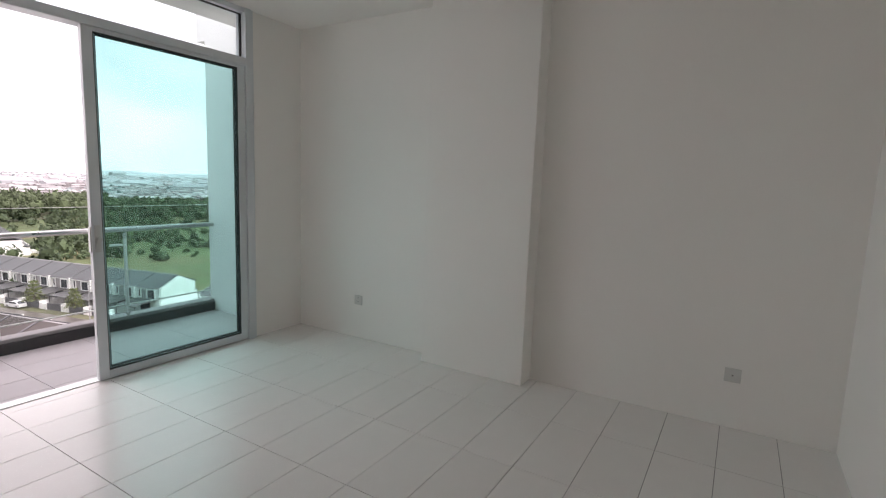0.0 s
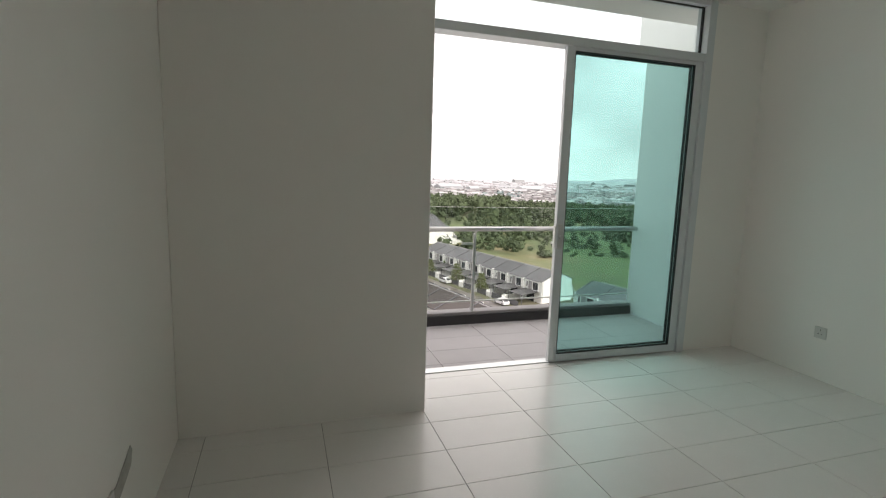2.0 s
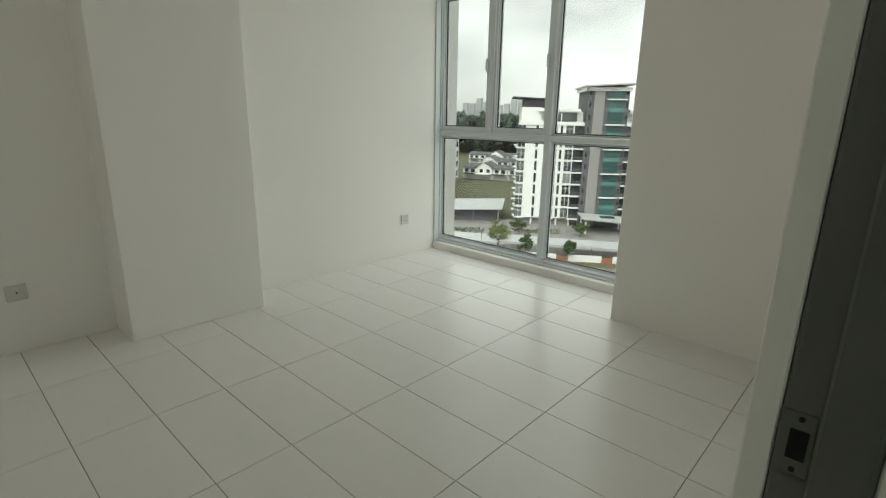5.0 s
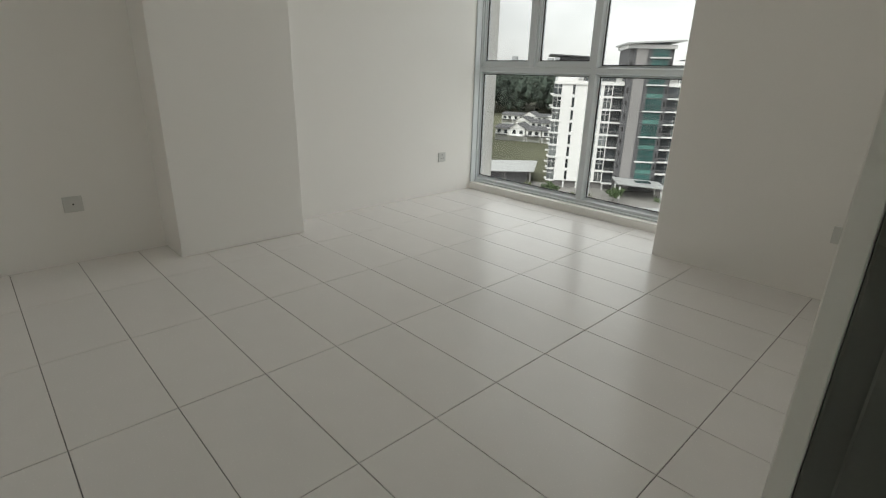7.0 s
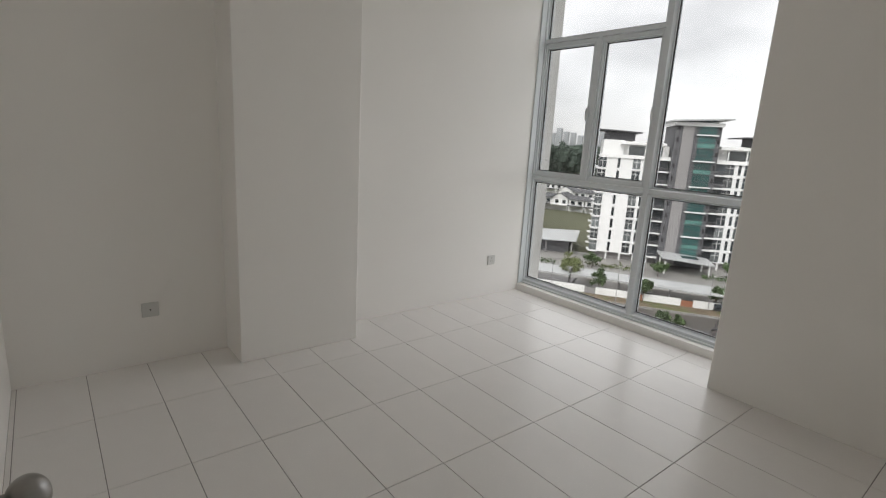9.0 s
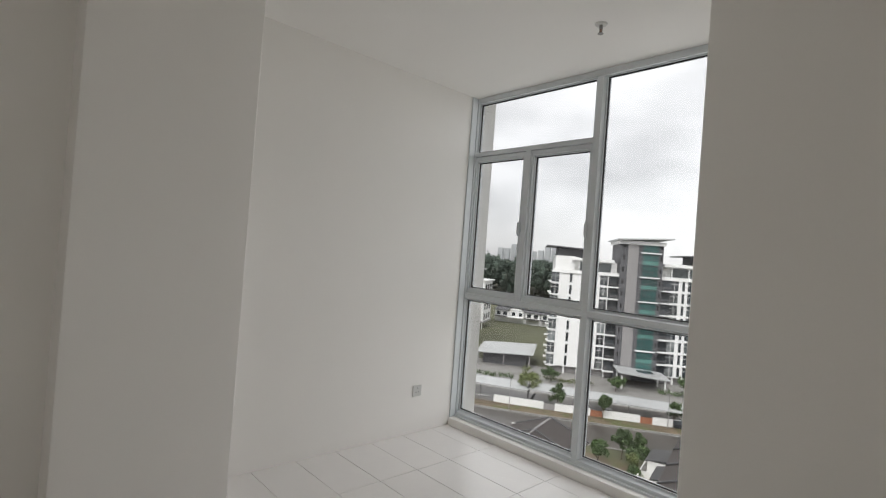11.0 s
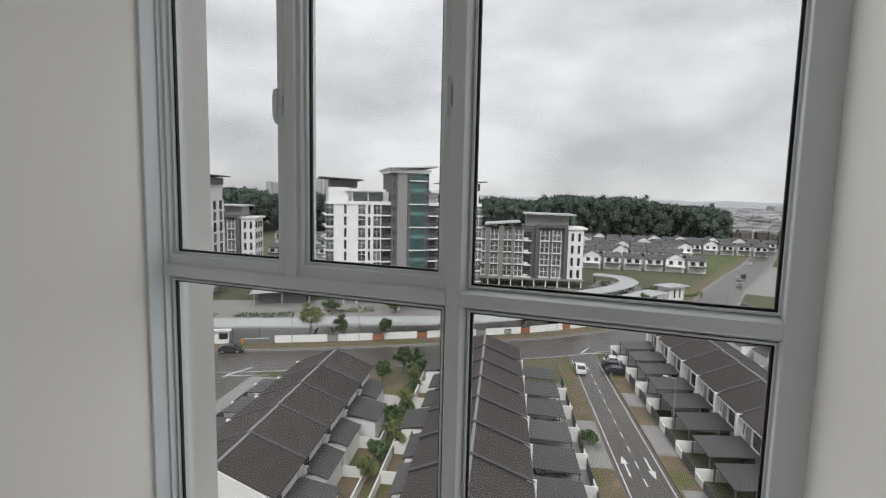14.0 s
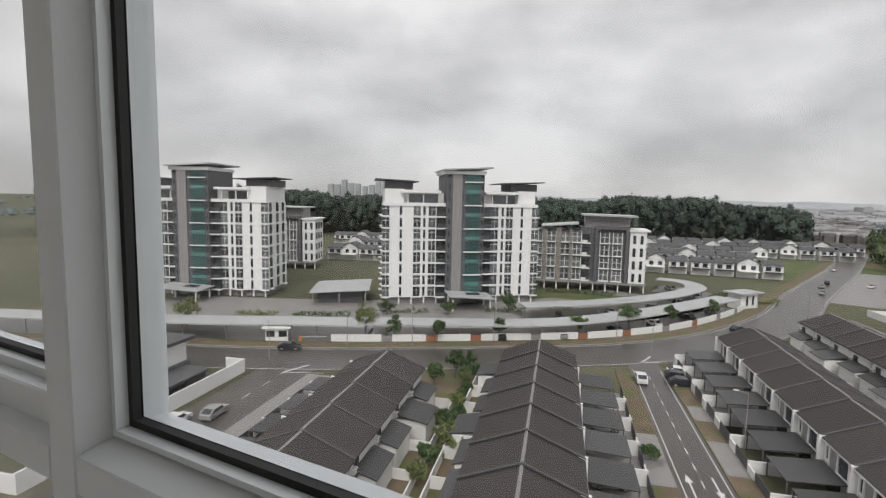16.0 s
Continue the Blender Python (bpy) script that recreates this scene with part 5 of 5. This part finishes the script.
def tiered_tree(x, y, h, seed):
    """A young tree whose branches stand out in flat tiers."""
    rg = random.Random(seed)
    ob = thing("tree", T((x, y, GZ)), "young yellow-green tree with flat tiered branches", "tree", "tiered trees")
    b, c = tube(bmesh.new(), (0, 0, 0), (0, 0, h), 0.09, 0.03, 7), bmesh.new()
    for k in range(6):
        z, r = h * (0.28 + 0.135 * k), h * 0.36 * (1.0 - 0.14 * k)
        for i in range(6):
            a = i * 1.047 + k * 0.5 + rg.uniform(-0.2, 0.2)
            tip = Vector((math.cos(a) * r, math.sin(a) * r, z + 0.12))
            tube(b, (0, 0, z), tip, 0.025, 0.01, 5)
            for f in (0.45, 0.75, 1.0):
                clump(c, (tip.x * f, tip.y * f, z + 0.12 + rg.uniform(-0.05, 0.1)), 0.33, rg, 0.16, 12)
    part("trunk", b, M_BARK, ob)
    part("crown", c, M_PALE_LEAVES, ob)
tiered_tree(47.0, 125.9, 5.6, 1)
tiered_tree(49.7, 114.7, 5.0, 2)
tiered_tree(43.4, 138.5, 4.6, 3)
rng = random.Random(21)
for i in range(11):
    m = est(rng.uniform(-14.4, -12.6), 49 + i * 3.1 + rng.uniform(-0.8, 0.8))
    tree(m.translation.x, m.translation.y, rng.uniform(1.2, 3.0), rng.uniform(0.6, 1.1), 60 + i, M_LEAVES if i % 3 else M_PALE_LEAVES, "leafy shrub in the back lane between houses")

# ---------------------------------------------------------------- houses further off
fh = thing("distant_house", Matrix(), "white two-storey house with dark roof, far off", "house", "distant houses")
part("wall", boxes((-4.5, 4.5, 0, 7, 0, 5.6)), M_FACADE, fh)
part("roof", gable(bmesh.new(), 5.2, -0.3, 7.3, 5.5, 7.0), M_GREYROOF, fh)
for y in (1, 4.2):
    part("window", boxes((-4.56, -4.48, y, y + 1.8, 3.2, 4.8)), M_DGLASS, fh)
    part("porch_roof", boxes((-7.5, -4.5, y - 0.8, y + 2.4, 2.6, 2.9)), M_CARPORT, fh)
fh.matrix_basis = pose(-22, 232, GZ, 0, 0, 98)
fh2 = thing("distant_house", pose(-30, 236, GZ, 0, 0, 98), "white house with a gable to the street, far off", "house", "distant houses")
part("wall", boxes((-4.5, 4.5, 0, 7.4, 0, 5.8)), M_FACADE, fh2)
part("gable", prism(bmesh.new(), ((-0.4, 5.8), (7.8, 5.8), (3.7, 7.9)), -5.0, -4.4, "x"), M_FACADE, fh2)
part("roof", prism(bmesh.new(), ((-0.8, 5.7), (3.7, 8.1), (8.2, 5.7), (8.2, 5.5), (3.7, 7.9), (-0.8, 5.5)), -5.4, 5.0, "x"), M_GREYROOF, fh2)
for y in (1, 4.4):
    part("window", boxes((-4.56, -4.48, y, y + 1.6, 3.2, 4.8)), M_DGLASS, fh2)
part("porch_roof", boxes((-8, -4.5, 0.2, 7.2, 2.6, 2.95)), M_FACADE, fh2)
for (x0, y0, dx, dy, k, r) in ((-15, 233, 8.4, 1.2, 6, 98), (-44, 262, 8.0, 1.0, 9, 98), (-60, 292, 8.0, 1.2, 12, 98), (-70, 322, 8.6, 1.2, 14, 98), (-80, 352, 8.6, 1.0, 16, 98), (35, 330, 8.6, 1.0, 5, 98), (30, 365, 8.6, 1.0, 7, 98), (-150, 190, 7, 2.5, 6, 108), (-165, 225, 7, 2.5, 10, 108), (-200, 255, 7, 2.2, 12, 108)):
    for i in range(k):
        copy_thing(fh2 if (i * 3 + int(y0)) % 4 == 1 else fh, pose(x0 + dx * i, y0 + dy * i, GZ, 0, 0, r))
def city(name, count, az0, az1, r0, r1, sz, seed, material, label, hmax):
    rng = random.Random(seed)
    vs, fs = [], []
    for _ in range(count):
        az, r = radians(rng.uniform(az0, az1)), r0 + (r1 - r0) * rng.random() ** 1.6
        x, y = -math.sin(az) * r, math.cos(az) * r
        a, w_, l_, h = rng.choice((0.3, 0.3, 1.87)), sz * rng.uniform(0.5, 1.1), sz * rng.uniform(0.8, 3.0), rng.uniform(4, hmax)
        ca, sa = math.cos(a), math.sin(a)
        s0 = len(vs)
        for z in (0, h):
            vs += [(x + ca * u - sa * v, y + sa * u + ca * v, GZ + z) for u, v in ((-l_, -w_), (l_, -w_), (l_, w_), (-l_, w_))]
        vs += [(x + ca * u, y + sa * u, GZ + h + w_ * 0.4) for u in (-l_, l_)]
        fs += [[s0 + i for i in f] for f in ((0, 1, 5, 4), (1, 2, 6, 5), (2, 3, 7, 6), (3, 0, 4, 7), (4, 5, 9, 8), (6, 7, 8, 9), (5, 6, 9), (7, 4, 8))]
    me = bpy.data.meshes.new(name)
    me.from_pydata(vs, [], fs)
    me.materials.append(material)
    tagged(new(name, me), label, "town", "", "stuff")
city("distant_town", 3000, -70, -8, 510, 1250, 3.2, 3, M_CITYW, "pale houses of the town far off", 7)
city("distant_rooftops", 4200, -70, -8, 510, 1350, 3.8, 4, M_CITYR, "grey-brown roofs of the town far off", 6)
# Farther town: same kind of houses, with haze put into their colour.
city("hazy_town", 3600, -70, -8, 1150, 3400, 6, 5, M_HAZE, "houses near the horizon, coloured pale for haze", 7)
city("hazy_rooftops", 3200, -70, -8, 1150, 3400, 6, 7, M_HAZEROOF, "brown roofs near the horizon, coloured paler for haze", 7)
city("distant_sheds", 90, -70, 0, 900, 3000, 13, 6, M_HAZE, "long factory roofs near the horizon, coloured pale for haze", 10)
city("far_skyline", 60, -65, 60, 2200, 3600, 16, 9, M_HAZE, "blocks on the horizon, coloured pale for haze", 26)
# High-rises and hills on the horizon, both in the haze-paled grey.
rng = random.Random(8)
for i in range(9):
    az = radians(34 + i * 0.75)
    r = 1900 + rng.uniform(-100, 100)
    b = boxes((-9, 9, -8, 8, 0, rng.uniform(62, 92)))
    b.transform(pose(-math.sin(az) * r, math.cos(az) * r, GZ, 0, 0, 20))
    solid("distant_highrise", b, M_HAZEHILL, "high-rise block on the horizon, coloured pale for haze", "high-rise", "", "distant high-rises")
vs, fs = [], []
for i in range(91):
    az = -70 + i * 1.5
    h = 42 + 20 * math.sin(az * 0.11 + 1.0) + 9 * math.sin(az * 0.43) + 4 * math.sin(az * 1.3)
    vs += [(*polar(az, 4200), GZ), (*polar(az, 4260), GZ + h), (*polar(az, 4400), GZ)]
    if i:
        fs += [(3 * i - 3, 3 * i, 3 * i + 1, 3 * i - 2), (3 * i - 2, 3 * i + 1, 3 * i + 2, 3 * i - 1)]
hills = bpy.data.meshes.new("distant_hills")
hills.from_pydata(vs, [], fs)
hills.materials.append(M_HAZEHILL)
tagged(new("distant_hills", hills), "low hills along the horizon, coloured pale for haze", "hills", "", "structure")
# Far tree belts, drawn in the haze-greyed green.
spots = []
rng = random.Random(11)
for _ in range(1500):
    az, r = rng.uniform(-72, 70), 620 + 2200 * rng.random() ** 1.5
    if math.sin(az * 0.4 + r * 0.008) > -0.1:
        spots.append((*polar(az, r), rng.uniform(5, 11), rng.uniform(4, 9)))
woods("far_woods", spots, M_HAZEGREEN, "tree belts far off, coloured greyer for haze", 24, 0.1)

# the whole town lies a little askew of the flat
SPIN = T((-1.7, 2.6, 0)) @ Matrix.Rotation(radians(0.5), 4, "Z") @ T((1.7, -2.6, 0))
for ob in list(bpy.data.objects):
    if ob not in inside and ob.parent is None:
        ob.matrix_basis = SPIN @ ob.matrix_basis

# ---------------------------------------------------------------- floor tiles, last
def tiles(floor, x0, x1, y0, y1, gx, gy, tx, ty, z, material, holes=()):
    """Loose rectangular tiles on a grid, cut at the walls."""
    cache = {}
    gap = 0.0014
    i0, i1 = math.floor((x0 - gx) / tx), math.ceil((x1 - gx) / tx)
    j0, j1 = math.floor((y0 - gy) / ty), math.ceil((y1 - gy) / ty)
    rng = random.Random(3)
    for i in range(i0, i1):
        for j in range(j0, j1):
            a, b = max(x0, gx + i * tx), min(x1, gx + (i + 1) * tx)
            c, d = max(y0, gy + j * ty), min(y1, gy + (j + 1) * ty)
            if b - a < 0.015 or d - c < 0.015 or any(a >= h[0] and b <= h[1] and c >= h[2] and d <= h[3] for h in holes):
                continue
            key = (round(b - a, 3), round(d - c, 3))
            if key not in cache:
                bm = boxes((-key[0] / 2 + gap, key[0] / 2 - gap, -key[1] / 2 + gap, key[1] / 2 - gap, -0.008, 0.0))
                bmesh.ops.bevel(bm, geom=[e for e in bm.edges if all(v.co.z > -0.004 for v in e.verts)], offset=0.0012, segments=1, affect="EDGES")
                cache[key] = finish("tile", bm, material)
            ob = new("tile", cache[key])
            ob.parent = floor
            ob.matrix_basis = T(((a + b) / 2, (c + d) / 2, z + rng.uniform(-0.0003, 0.0003)))
fb = solid("floor_bedroom", boxes((-3.40, -0.05, -1.05, 2.88, -0.12, -0.004)), M_GROUT, "off-white rectangular floor tiles with dark joints", "floor", "structure")
tiles(fb, -3.372, -0.05, -0.955, 2.855, -0.431, 0.266, 0.6, 0.3, 0.0, M_TILE)
fa = solid("floor_living", boxes((-0.05, 4.40, -4.2, 2.50, -0.12, -0.004)), M_GROUT, "off-white rectangular floor tiles with dark joints", "floor", "structure")
tiles(fa, -0.05, 4.305, -4.2, 2.485, 2.532, 0.898, 0.6, 0.3, 0.0, M_TILE)
fc = solid("floor_balcony", boxes((1.347, 4.22, 2.572, 3.72, -0.062, -0.05)), M_GROUT, "grey rectangular balcony floor tiles", "floor", "structure")
tiles(fc, 1.347, 4.22, 2.572, 3.72, 2.3, 2.75, 0.6, 0.3, -0.045, M_BTILE)
